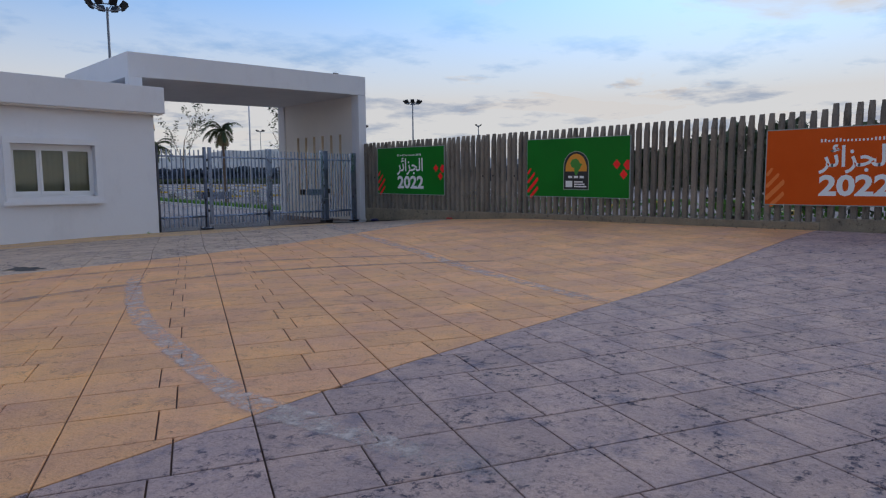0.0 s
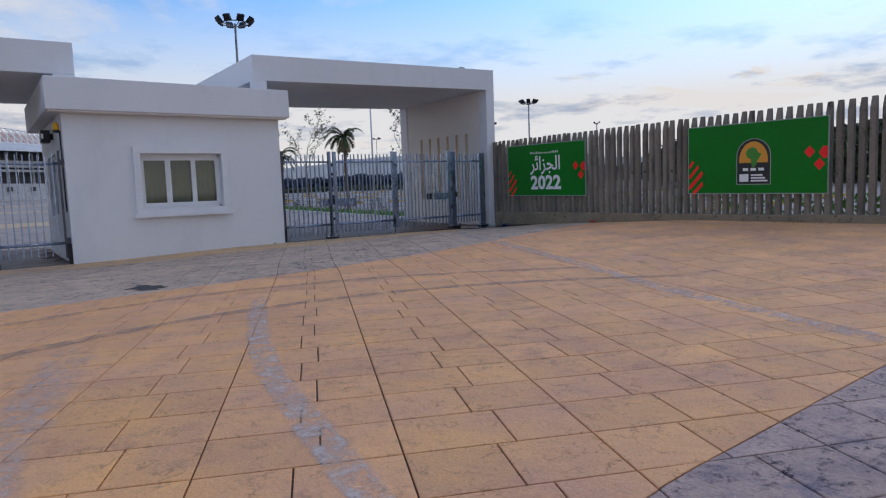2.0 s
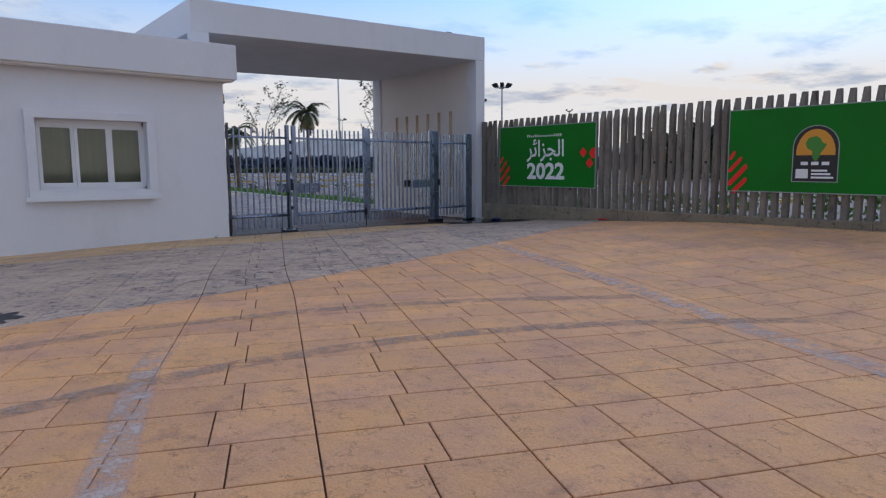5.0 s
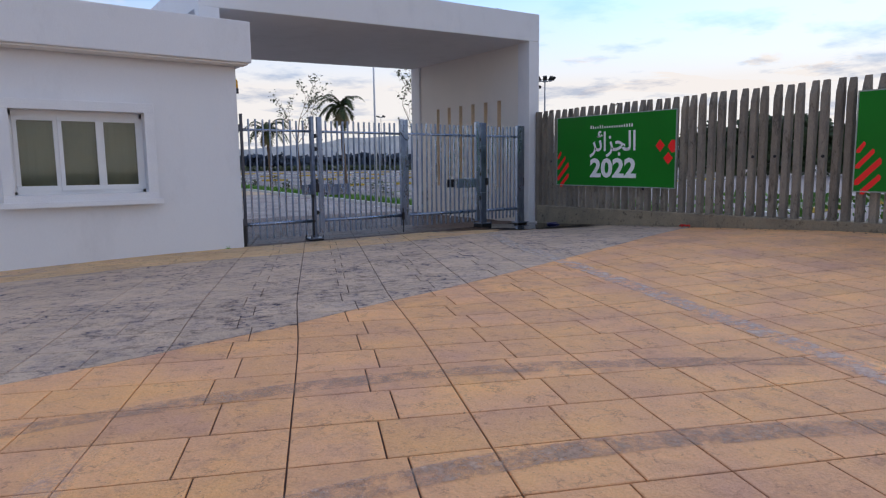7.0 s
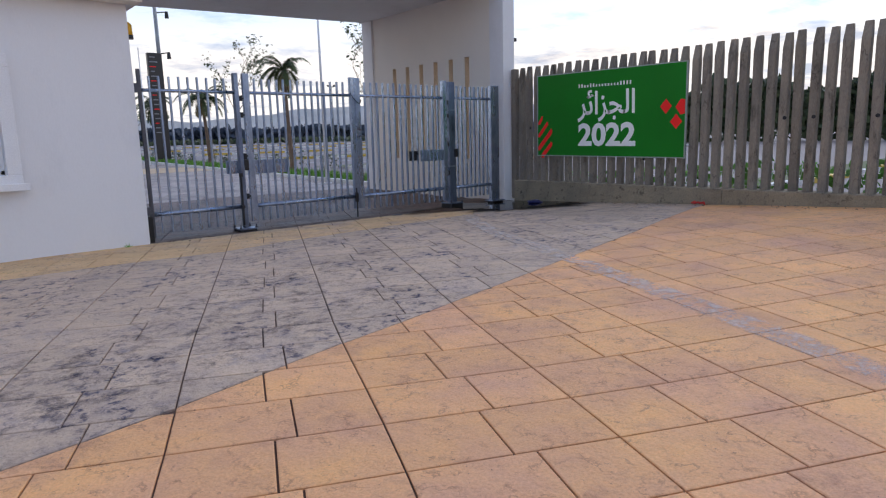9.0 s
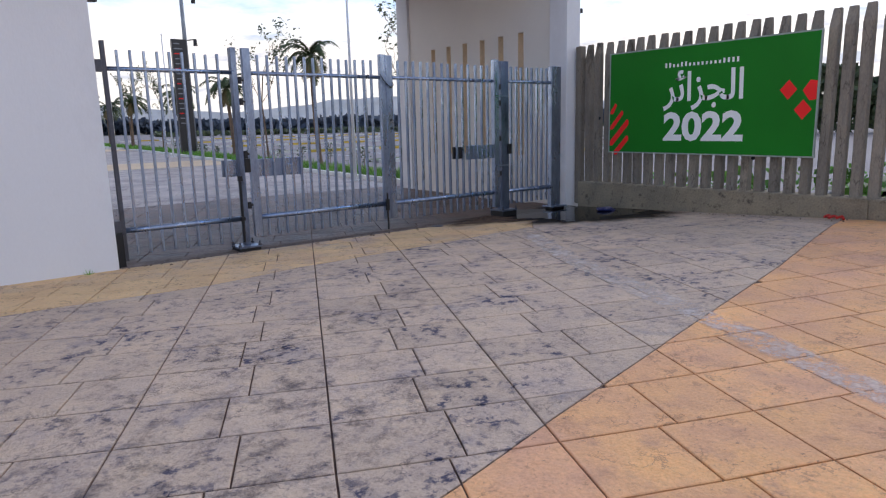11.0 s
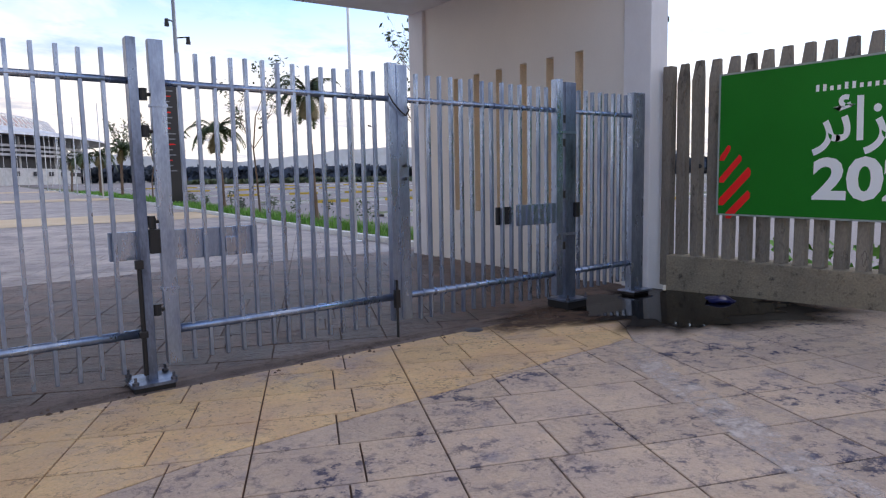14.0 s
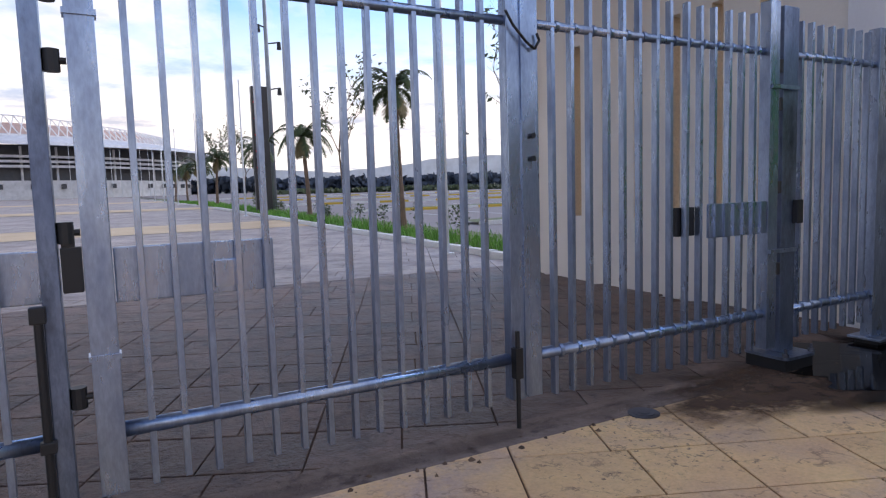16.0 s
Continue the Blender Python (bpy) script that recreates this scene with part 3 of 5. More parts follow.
def base_plate(ob, x, y, w=0.17, lift=0.0):
    z = gz(x, y) + lift
    part("plinth", boxed(x - w + 0.02, x + w - 0.02, y - w + 0.02, y + w - 0.02, z - 0.02 - lift, z + 0.045, bevel=0.008), M_BLACK, ob, "dark packing block")
    bm = bmesh.new()
    ring = []
    for sx, sy in ((1, 1), (-1, 1), (-1, -1), (1, -1)):
        a0 = math.atan2(sy, sx) - math.pi / 4
        ring += [(x + sx * (w - 0.05) + 0.05 * math.cos(a0 + k * math.pi / 8), y + sy * (w - 0.05) + 0.05 * math.sin(a0 + k * math.pi / 8)) for k in range(5)]
    top = [bm.verts.new((a, b, z + 0.068)) for a, b in ring]
    low = [bm.verts.new((a, b, z + 0.045)) for a, b in ring]
    bm.faces.new(top)
    bm.faces.new(low[::-1])
    for k in range(len(ring)):
        bm.faces.new((low[k], low[(k + 1) % len(ring)], top[(k + 1) % len(ring)], top[k]))
    part("base_plate", bm, M_GALV_P, ob, "round-cornered galvanised base plate")
    for sx in (-1, 1):
        for sy in (-1, 1):
            part("bolt", piped((x + sx * (w - 0.03), y + sy * (w - 0.03), z + 0.067), (x + sx * (w - 0.03), y + sy * (w - 0.03), z + 0.13), 0.011, n=8), M_GALV_D, ob)
            nx, ny = x + sx * (w - 0.03), y + sy * (w - 0.03)
            part("nut", piped((nx, ny, z + 0.068), (nx, ny, z + 0.092), 0.024, n=6), M_GALV_D, ob)


def hinge(ob, x0, x1, z, mat=M_BLACK):
    h = part("hinge", piped((x0 + 0.03, GY - 0.03, z - 0.045), (x0 + 0.03, GY - 0.03, z + 0.045), 0.032, n=10), mat, ob, "black pin hinge")
    part("pin", piped((x0, GY - 0.03, z), (x1, GY - 0.03, z), 0.014), mat, h)


def gate_group(flip):
    """Posts and leaves of one gate. flip maps x to its mirror image for the other opening."""
    f = flip
    made = []
    # wicket beside the booth
    w = empty("wicket_gate", "galvanised steel bar wicket hinged beside the booth", "gate", "steel gates")
    part("stile", boxed(*sorted((f(8.325), f(8.375))), GY - 0.03, GY + 0.03, 0.06, 2.72, bevel=0.004), M_GALV_D, w)
    rails(w, *sorted((f(8.375), f(9.862))))
    bars(w, [f(x) for x in spread(8.50, 9.70, 9)], 0.13, 2.62)
    for z in (2.43, 0.50):
        part("hinge_bracket", boxed(*sorted((f(8.222), f(8.325))), GY - 0.05, GY + 0.05, z - 0.07, z + 0.07, bevel=0.006), M_GALV_D, w)
    part("stop_block", boxed(*sorted((f(8.224), f(8.322))), GY - 0.12, GY + 0.1, -0.1, 0.42, bevel=0.01), M_BLACK, w)
    made.append(w)
    # post with base plate
    p1 = empty("gate_post", "dark galvanised square gate post on a bolted base plate", "post", "gate posts")
    part("column", boxed(*sorted((f(9.862), f(9.932))), GY - 0.06, GY + 0.06, gz(f(9.9), GY) + 0.06, 2.72, bevel=0.006), M_GALV_P, p1)
    part("drop_rod", piped((f(9.845), GY - 0.075, 0.12), (f(9.845), GY - 0.075, 1.02), 0.018, n=10), M_BLACK, p1, "black drop rod")
    part("rod_guide", boxed(*sorted((f(9.815), f(9.875))), GY - 0.10, GY - 0.055, 0.96, 1.03, bevel=0.006), M_BLACK, p1)
    part("rod_guide", boxed(*sorted((f(9.815), f(9.875))), GY - 0.10, GY - 0.055, 0.42, 0.47, bevel=0.006), M_BLACK, p1)
    base_plate(p1, f(9.89), GY)
    for z in (2.30, 2.02, 1.32, 0.62):
        hinge(p1, *sorted((f(9.934), f(10.018))), z)
    made.append(p1)
    # two big leaves
    a = empty("gate_leaf", "galvanised steel bar gate leaf with lock box", "gate", "steel gates")
    part("stile", boxed(*sorted((f(10.02), f(10.13))), GY - 0.045, GY + 0.03, 0.17, 2.72, bevel=0.005), M_GALV, a, "wide flat galvanised stile")
    part("stile", boxed(*sorted((f(12.17), f(12.275))), GY - 0.045, GY + 0.03, 0.2, 2.74, bevel=0.005), M_GALV, a)
    rails(a, *sorted((f(10.13), f(12.17))))
    bars(a, [f(x) for x in spread(10.24, 12.03, 14)], 0.17, 2.64)
    for z in (2.22, 0.78):
        part("strap", boxed(*sorted((f(10.012), f(10.138))), GY - 0.055, GY + 0.035, z - 0.012, z + 0.012), M_GALV, a)
    lb = part("lock_box", boxed(*sorted((f(10.135), f(10.83))), GY + 0.03, GY + 0.075, 1.0, 1.245, bevel=0.006), M_GALV, a, "flat galvanised lock housing")
    part("catch", boxed(*sorted((f(10.55), f(10.68))), GY + 0.01, GY + 0.032, 1.03, 1.16, bevel=0.006), M_GALV, lb)
    lb2 = part("lock_case", boxed(*sorted((f(9.94), f(10.017))), GY - 0.055, GY + 0.02, 1.07, 1.26, bevel=0.006), M_BLACK, a, "black lock case")
    part("latch", boxed(*sorted((f(9.945), f(9.995))), GY - 0.05, GY - 0.01, 1.262, 1.35), M_BLACK, lb2)
    part("lock_wing", boxed(*sorted((f(9.67), f(9.93))), GY + 0.065, GY + 0.12, 1.02, 1.245, bevel=0.006), M_GALV, a)
    made.append(a)
    c = empty("gate_leaf", "galvanised steel bar gate leaf with drop bolt", "gate", "steel gates")
    part("stile", boxed(*sorted((f(12.285), f(12.39))), GY - 0.045, GY + 0.03, 0.2, 2.73, bevel=0.005), M_GALV, c)
    part("cover_strip", boxed(*sorted((f(12.262), f(12.30))), GY - 0.056, GY - 0.046, 0.22, 2.72), M_GALV, c)
    part("stile", boxed(*sorted((f(14.49), f(14.60))), GY - 0.06, GY + 0.03, 0.17, 2.76, bevel=0.005), M_GALV, c)
    rails(c, *sorted((f(12.39), f(14.49))))
    bars(c, [f(x) for x in spread(12.52, 14.38, 14)], 0.17, 2.66)
    collars(c, [f(x) for x in spread(12.52, 14.38, 14)])
    part("drop_bolt", piped((f(12.19), GY - 0.075, 0.04), (f(12.19), GY - 0.075, 0.62), 0.014), M_BLACK, c, "black drop bolt")
    part("bolt_guide", boxed(*sorted((f(12.165), f(12.215))), GY - 0.095, GY - 0.046, 0.34, 0.52), M_BLACK, c)
    cb = bmesh.new()
    pts = [(f(12.16), GY - 0.06, 2.44), (f(12.2), GY - 0.075, 2.36), (f(12.29), GY - 0.08, 2.27), (f(12.35), GY - 0.07, 2.24), (f(12.385), GY - 0.07, 2.29), (f(12.37), GY - 0.065, 2.33)]
    for q0, q1 in zip(pts, pts[1:]):
        tube(cb, q0, q1, 0.008, n=6)
    part("tie_cable", cb, M_BLACK, c, "black cable tied round the stiles", True)
    for z in (1.62, 1.75):
        part("knob", piped((f(12.33), GY - 0.075, z), (f(12.33), GY - 0.046, z), 0.016, n=8), M_BLACK, c)
    lb = part("lock_box", boxed(*sorted((f(13.85), f(14.48))), GY - 0.055, GY - 0.03, 1.06, 1.30, bevel=0.006), M_GALV, c, "ribbed galvanised lock housing")
    for k in range(6):
        x = f(13.91 + 0.1 * k)
        part("rib", boxed(x - 0.014, x + 0.014, GY - 0.07, GY - 0.055, 1.065, 1.295), M_GALV, lb)
    part("lock_keeper", boxed(*sorted((f(13.62), f(13.70))), GY + 0.03, GY + 0.06, 1.08, 1.28), M_BLACK, c)
    part("lock_keeper", boxed(*sorted((f(13.73), f(13.80))), GY + 0.03, GY + 0.06, 1.08, 1.28), M_BLACK, c)
    made.append(c)
    p4 = empty("gate_post", "stained galvanised square gate post on a bolted base plate", "post", "gate posts")
    part("column", boxed(*sorted((f(14.66), f(14.84))), GY - 0.05, GY + 0.07, 0.12, 2.74, bevel=0.006), M_GALV_P, p4)
    base_plate(p4, f(14.74), GY, 0.19, 0.05)
    for z in (2.30, 2.02, 1.40, 0.78):
        hinge(p4, *sorted((f(14.602), f(14.668))), z)
    for z in (2.14, 0.92):
        part("strap", boxed(*sorted((f(14.48), f(14.80))), GY - 0.09, GY - 0.063, z - 0.014, z + 0.014), M_GALV, p4)
    part("keyed_lock", boxed(*sorted((f(14.79), f(14.86))), GY - 0.10, GY - 0.052, 1.12, 1.30, bevel=0.008), M_BLACK, p4)
    made.append(p4)
    d = empty("fence_panel", "fixed galvanised steel bar panel beside the pier", "fence panel", "steel gates")
    rails(d, *sorted((f(14.84), f(15.95))))
    bars(d, [f(x) for x in spread(14.94, 15.85, 8)], 0.20, 2.66)
    collars(d, [f(x) for x in spread(14.94, 15.85, 8)])
    part("stile", boxed(*sorted((f(15.95), f(16.20))), GY - 0.05, GY + 0.05, 0.07, 2.70, bevel=0.006), M_GALV, d, "wide flat galvanised end plate")
    part("foot_plate", boxed(*sorted((f(15.88), f(16.28))), GY - 0.16, GY + 0.12, 0.045, 0.07, bevel=0.006), M_GALV, d, "bolted steel foot plate")
    part("foot_block", boxed(*sorted((f(15.92), f(16.24))), GY - 0.12, GY + 0.08, -0.06, 0.043, bevel=0.01), M_BLACK, d)
    made.append(d)


gate_group(lambda x: x)
gate_group(lambda x: 10.94 - x)
tagged(link("channel_drain", boxed(8.25, 16.4, GY - 0.19, GY + 0.10, -0.05, 0.003), M_THRESH), "rough concrete threshold strip under the gates", "threshold", kind="structure")
bm = bmesh.new()
for r, h in ((0.10, 0.008), (0.07, 0.013), (0.04, 0.017)):
    tube(bm, (13.05, 20.25, 0.0), (13.05, 20.25, h), r, n=20)
tagged(link("drain_lid", bm, M_GALV_D), "small round metal lid set in the paving", "lid")

# ---- concrete picket fence ----
fence = empty("picket_fence", "grey concrete picket fence on a low concrete footing", "fence")
KX0, KX1 = 16.62, 17.05
for y0, y1, top in ((15.2, 20.34, 0.50), (9.4, 15.196, 0.50), (3.95, 9.396, 0.52), (-3.0, 3.946, 0.62), (-14.0, -3.004, 0.64)):
    part("footing", boxed(KX0, KX1, y0, y1, -0.3, top, bevel=0.015), M_KERB, fence, "stained low concrete footing")


def picket_mesh(w, d, h, seed):
    r = random.Random(seed)
    bm = bmesh.new()
    prof = ((w, d, 0), (w, d, h - 0.25), (w * 0.99, d * 0.92, h - 0.22), (w * 0.86, d * 0.48, h - 0.010), (w * 0.82, d * 0.45, h))
    rings = []
    for ww, dd, z in prof:
        c = min(0.016, ww * 0.12)
        pts = ((-ww / 2 + c, -dd / 2), (ww / 2 - c, -dd / 2), (ww / 2, -dd / 2 + c), (ww / 2, dd / 2), (-ww / 2, dd / 2), (-ww / 2, -dd / 2 + c))
        rings.append([bm.verts.new((b + (d - dd) * 0.45 + r.uniform(-0.002, 0.002), a + r.uniform(-0.002, 0.002), z)) for a, b in pts])
    for q, s2 in zip(rings, rings[1:]):
        for k in range(6):
            bm.faces.new((q[k], q[(k + 1) % 6], s2[(k + 1) % 6], s2[k]))
    bm.faces.new(rings[-1])
    bm.faces.new(rings[0][::-1])
    bmesh.ops.recalc_face_normals(bm, faces=bm.faces[:])
    me = bpy.data.meshes.new("picket")
    bm.to_mesh(me)
    bm.free()
    me.materials.append(M_CONC)
    return me


kinds = [picket_mesh(0.130, 0.125, 2.66, s) for s in range(5)]
y, k = 20.24, 0
while y > -13.5:
    o = new("picket", kinds[k % 5])
    o.parent = fence
    base = 0.47 if y > 3.95 else 0.60
    o.location = (16.828 + random.uniform(-0.008, 0.008), y, base - 0.02 + random.uniform(-0.015, 0.015))
    o.rotation_euler = (random.uniform(-0.008, 0.008), random.uniform(-0.006, 0.006), random.uniform(-0.03, 0.03))
    y -= 0.2285
    k += 1
part("end_post", boxed(16.70, 16.84, 20.36, 20.50, 0.05, 3.10, bevel=0.022), M_CONC, fence, "chipped concrete end post beside the pier")
for hy, hz in ((14.25, 1.72), (13.8, 1.72), (12.9, 1.70), (16.9, 1.02), (19.95, 1.72)):
    part("bolt_hole", piped((16.760, hy, hz), (16.770, hy, hz), 0.032, n=10), M_BLACK, fence)

# ---- banners ----
SX = 16.70
Z0S, Z1S = 1.07, 2.82


def flat(name, pts, lift, mat, parent, label=""):
    """A printed shape on the banner: outline in y and z, 1 mm thick."""
    bm = bmesh.new()
    x = SX - 0.0305 - lift
    vs = [bm.verts.new((x, a, b)) for a, b in pts]
    f = bm.faces.new(vs)
    bm.normal_update()
    if f.normal.x > 0:
        f.normal_flip()
    return part(name, bm, mat, parent, label)


def lettering(body, y_left, y_right, z0, z1, lift, parent, label, bold=0.0):
    cu = bpy.data.curves.new("lettering", "FONT")
    cu.body, cu.offset, cu.resolution_u = body, bold, 3
    tmp = new("lettering", cu)
    bpy.context.view_layer.update()
    me = bpy.data.meshes.new_from_object(tmp.evaluated_get(bpy.context.evaluated_depsgraph_get()))
    bpy.data.objects.remove(tmp)
    co = np.array([v.co[:] for v in me.vertices])
    lo, hi = co.min(0), co.max(0)
    for v in me.vertices:
        a = (v.co.x - lo[0]) / (hi[0] - lo[0])
        b = (v.co.y - lo[1]) / (hi[1] - lo[1])
        v.co = (SX - 0.0305 - lift, y_left + (y_right - y_left) * a, z0 + (z1 - z0) * b)
    me.materials.clear()
    me.materials.append(M_WHITE)
    ob = new("lettering", me)
    ob.parent = parent
    return tagged(ob, label)


def diamond(yc, zc, h, wd, parent, clip=None):
    pts = [(yc + wd, zc), (yc, zc + h), (yc - wd, zc), (yc, zc - h)]
    if clip is not None:
        pts = [(max(a, clip), b) for a, b in pts]
        pts = [(yc + wd, zc), (yc, zc + h), (clip, zc + h * 0.9), (clip, zc - h * 0.9), (yc, zc - h)]
    flat("diamond", pts, 0.001, M_RED, parent)


def stripes(yl, parent, mat):
    for a0, b0, a1, b1, w in ((0.0, 1.80, 0.13, 1.90, 0.05), (0.0, 1.53, 0.28, 1.76, 0.06), (0.0, 1.26, 0.40, 1.58, 0.085), (0.10, 1.085, 0.40, 1.30, 0.075)):
        pts = [(yl - a0, b0), (yl - a1 + 0.02, b1 + w), (yl - a1 - 0.015, b1 + w * 0.5), (yl - a1 - 0.01, b1 - w * 0.3), (yl - a0 - 0.06, b0 - w), (yl - a0, b0 - w)]
        flat("stripe", pts, 0.001, mat, parent)


def banner(yl, yr, mat, label, title, logo, edge=None):
    ob = empty("banner", label, "banner", "banners on the fence")
    part("panel", boxed(SX - 0.03, SX, yr, yl, Z0S, Z1S, bevel=0.004), mat, ob)
    e = 0.022
    for a, b, c, d in ((yr - e, yl + e, Z1S, Z1S + e), (yr - e, yl + e, Z0S - e, Z0S), (yl, yl + e, Z0S, Z1S), (yr - e, yr, Z0S, Z1S)):
        part("edge_strip", boxed(SX - 0.033, SX + 0.002, a, b, c, d), M_BACK, ob)
    w = yl - yr
    if title:
        o = yl - 1.15
        # the sponsor's line, as plain bars
        for k in range(18):
            a = 0.0745 * k
            h = 0.075 if k in (0, 1, 4, 5, 14, 15, 16, 17) else 0.05
            flat("letter_bar", [(o - a, 2.50), (o - a - 0.036, 2.50), (o - a - 0.036, 2.50 + h), (o - a, 2.50 + h)], 0.001, M_WHITE, ob)
        lettering("\ufeae\ufe8b\ufe8d\ufeb0\ufea0\ufedf\ufe8d", o + 0.02, o - 1.40, 1.78, 2.44, 0.001, ob, "white Arabic lettering", 0.016)
        lettering("2022", o, o - 1.43, 1.27, 1.76, 0.0015, ob, "white bold numerals", 0.035)
    if logo:
        yc = (yl + yr) / 2 - 0.03
        hw = 0.42
        arch = [(yc + hw, 1.30), (yc + hw, 2.00)] + [(yc + hw * math.cos(a), 2.00 + hw * math.sin(a)) for a in spread(0.2, math.pi - 0.2, 12)] + [(yc - hw, 2.00), (yc - hw, 1.30)]
        flat("emblem_rim", [((p - yc) * 1.05 + yc, (q - 1.86) * 1.03 + 1.86) for p, q in arch], 0.001, M_BACK, ob)
        flat("emblem_field", arch, 0.002, M_INK, ob)
        half = [(yc + 0.37 * math.cos(a), 1.88 + 0.48 * math.sin(a)) for a in spread(-0.1, math.pi + 0.1, 16)]
        flat("emblem_disc", half, 0.003, M_GOLD, ob)
        cont = ((0.02, 1.72), (0.06, 1.80), (0.06, 1.92), (0.16, 1.97), (0.20, 2.08), (0.14, 2.18), (0.0, 2.22), (-0.08, 2.17), (-0.13, 2.08), (-0.21, 2.05), (-0.15, 1.94), (-0.10, 1.88), (-0.08, 1.80), (-0.03, 1.72))
        flat("emblem_shape", [(yc + a, b) for a, b in cont], 0.004, M_LEAFPRINT, ob)
        for j, a in enumerate((-0.2, 0.0, 0.2)):
            flat("letter_bar", [(yc - a + 0.07, 1.63), (yc - a - 0.07, 1.63), (yc - a - 0.07, 1.70), (yc - a + 0.07, 1.70)], 0.004, M_WHITE, ob)
        flat("emblem_tag", [(yc + 0.36, 1.36), (yc + 0.12, 1.36), (yc + 0.12, 1.55), (yc + 0.36, 1.55)], 0.004, M_WHITE, ob)
        for j, (z, b) in enumerate(((1.52, 0.24), (1.45, 0.30), (1.38, 0.36))):
            flat("word_bar", [(yc + 0.06, z - 0.02), (yc - b, z - 0.02), (yc - b, z + 0.02), (yc + 0.06, z + 0.02)], 0.004, M_WHITE, ob)
    stripes(yl - 0.01, ob, edge or M_RED)
    if not edge:
        diamond(yr + 0.40, 2.03, 0.145, 0.125, ob)
        diamond(yr + 0.18, 1.74, 0.145, 0.125, ob)
        diamond(yr + 0.10, 2.01, 0.145, 0.10, ob, yr + 0.004)
    return ob


BANNERS = [banner(19.62, 15.99, M_SIGN_G, "green banner with white Arabic title and 2022", True, False),
    banner(12.31, 8.77, M_SIGN_G, "green banner with a round black and gold emblem", False, True),
    banner(5.18, 1.55, M_SIGN_O, "orange banner with white Arabic title and 2022", True, False, plain("pale orange print", (0.80, 0.20, 0.03), 0.45))]
for ob, fall, drop in zip(BANNERS, (0.011, 0.012, 0.0), (-0.005, -0.04, -0.14)):
    mid = 0.5 * (ob.children[0].bound_box[0][1] + ob.children[0].bound_box[6][1])
    for ch in ob.children:
        for v in ch.data.vertices:
            v.co.z += drop + fall * (v.co.y - mid)

cord = bmesh.new()
pts = [(16.45 + 0.05 * math.sin(k * 2.3), 15.42 + 0.035 * k, gz(16.45, 15.5) + 0.02 + 0.035 * abs(math.sin(k * 1.3))) for k in range(8)]
for a, b in zip(pts, pts[1:]):
    tube(cord, a, b, 0.018, n=6)
tagged(link("red_cord", cord, M_ROPE), "short piece of red cord lying by the footing", "cord")

# ---- puddle and stains ----


def blob(name, cx, cy, rx, ry, dz, mat, seed, label, category, wob=0.3, rings=10):
    bm = bmesh.new()
    fade = bm.verts.layers.float.new("fade")
    n = 96
    outs = []
    for j in range(1, rings + 1):
        ring = []
        for k in range(n):
            a = k * math.tau / n
            w = 1 + wob * noise.noise((math.cos(a) * 1.6 + seed, math.sin(a) * 1.6, seed)) + 0.5 * wob * noise.noise((math.cos(a) * 5 + seed, math.sin(a) * 5, 1)) + 0.3 * wob * noise.noise((math.cos(a) * 14 + seed, math.sin(a) * 14, 2))
            x, y = min(16.6, cx + rx * w * math.cos(a) * j / rings), cy + ry * w * math.sin(a) * j / rings
            v = bm.verts.new((x, y, gz(x, y) + dz))
            v[fade] = min(1.0, 3.2 * (1 - j / rings))
            ring.append(v)
        outs.append(ring)
    c = bm.verts.new((cx, cy, gz(cx, cy) + dz))
    c[fade] = 1.0
    for k in range(n):
        bm.faces.new((c, outs[0][k], outs[0][(k + 1) % n]))
        for j in range(rings - 1):
            bm.faces.new((outs[j][k], outs[j + 1][k], outs[j + 1][(k + 1) % n], outs[j][(k + 1) % n]))
    return tagged(link(name, bm, mat), label, category, kind="structure")


blob("damp_stain", 15.6, 19.5, 1.75, 1.55, 0.004, M_STAIN, 3.1, "dark damp stain round the puddle", "stain", 0.45)
blob("damp_stain", 14.7, 20.12, 1.9, 0.5, 0.005, M_DIRT, 5.1, "dark damp stain along the gate", "stain", 0.4)
blob("puddle", 15.65, 19.52, 1.25, 1.15, 0.009, M_WATER, 7.7, "shallow black puddle with reflections by the pier", "puddle", 0.45)
blob("puddle", 15.4, 18.95, 0.55, 0.25, 0.0095, M_WATER, 9.2, "thin dark arm of water", "puddle", 0.5)
bag = bmesh.new()
bmesh.ops.create_icosphere(bag, subdivisions=3, radius=0.16)
for v in bag.verts:
    v.co *= 1 + 0.35 * noise.noise(v.co * 9)
    v.co.z = max(-0.02, v.co.z * 0.35)
    v.co += Vector((16.15, 19.25, 0.07))
tagged(link("plastic_bag", bag, M_BLUEBAG, smooth=True), "crumpled dark blue plastic bag in the puddle", "bag")
blob("manhole_cover", 2.98, 13.45, 0.26, 0.33, 0.006, M_BLACK, 2.2, "dark uneven manhole cover in the paving", "manhole", 0.8)

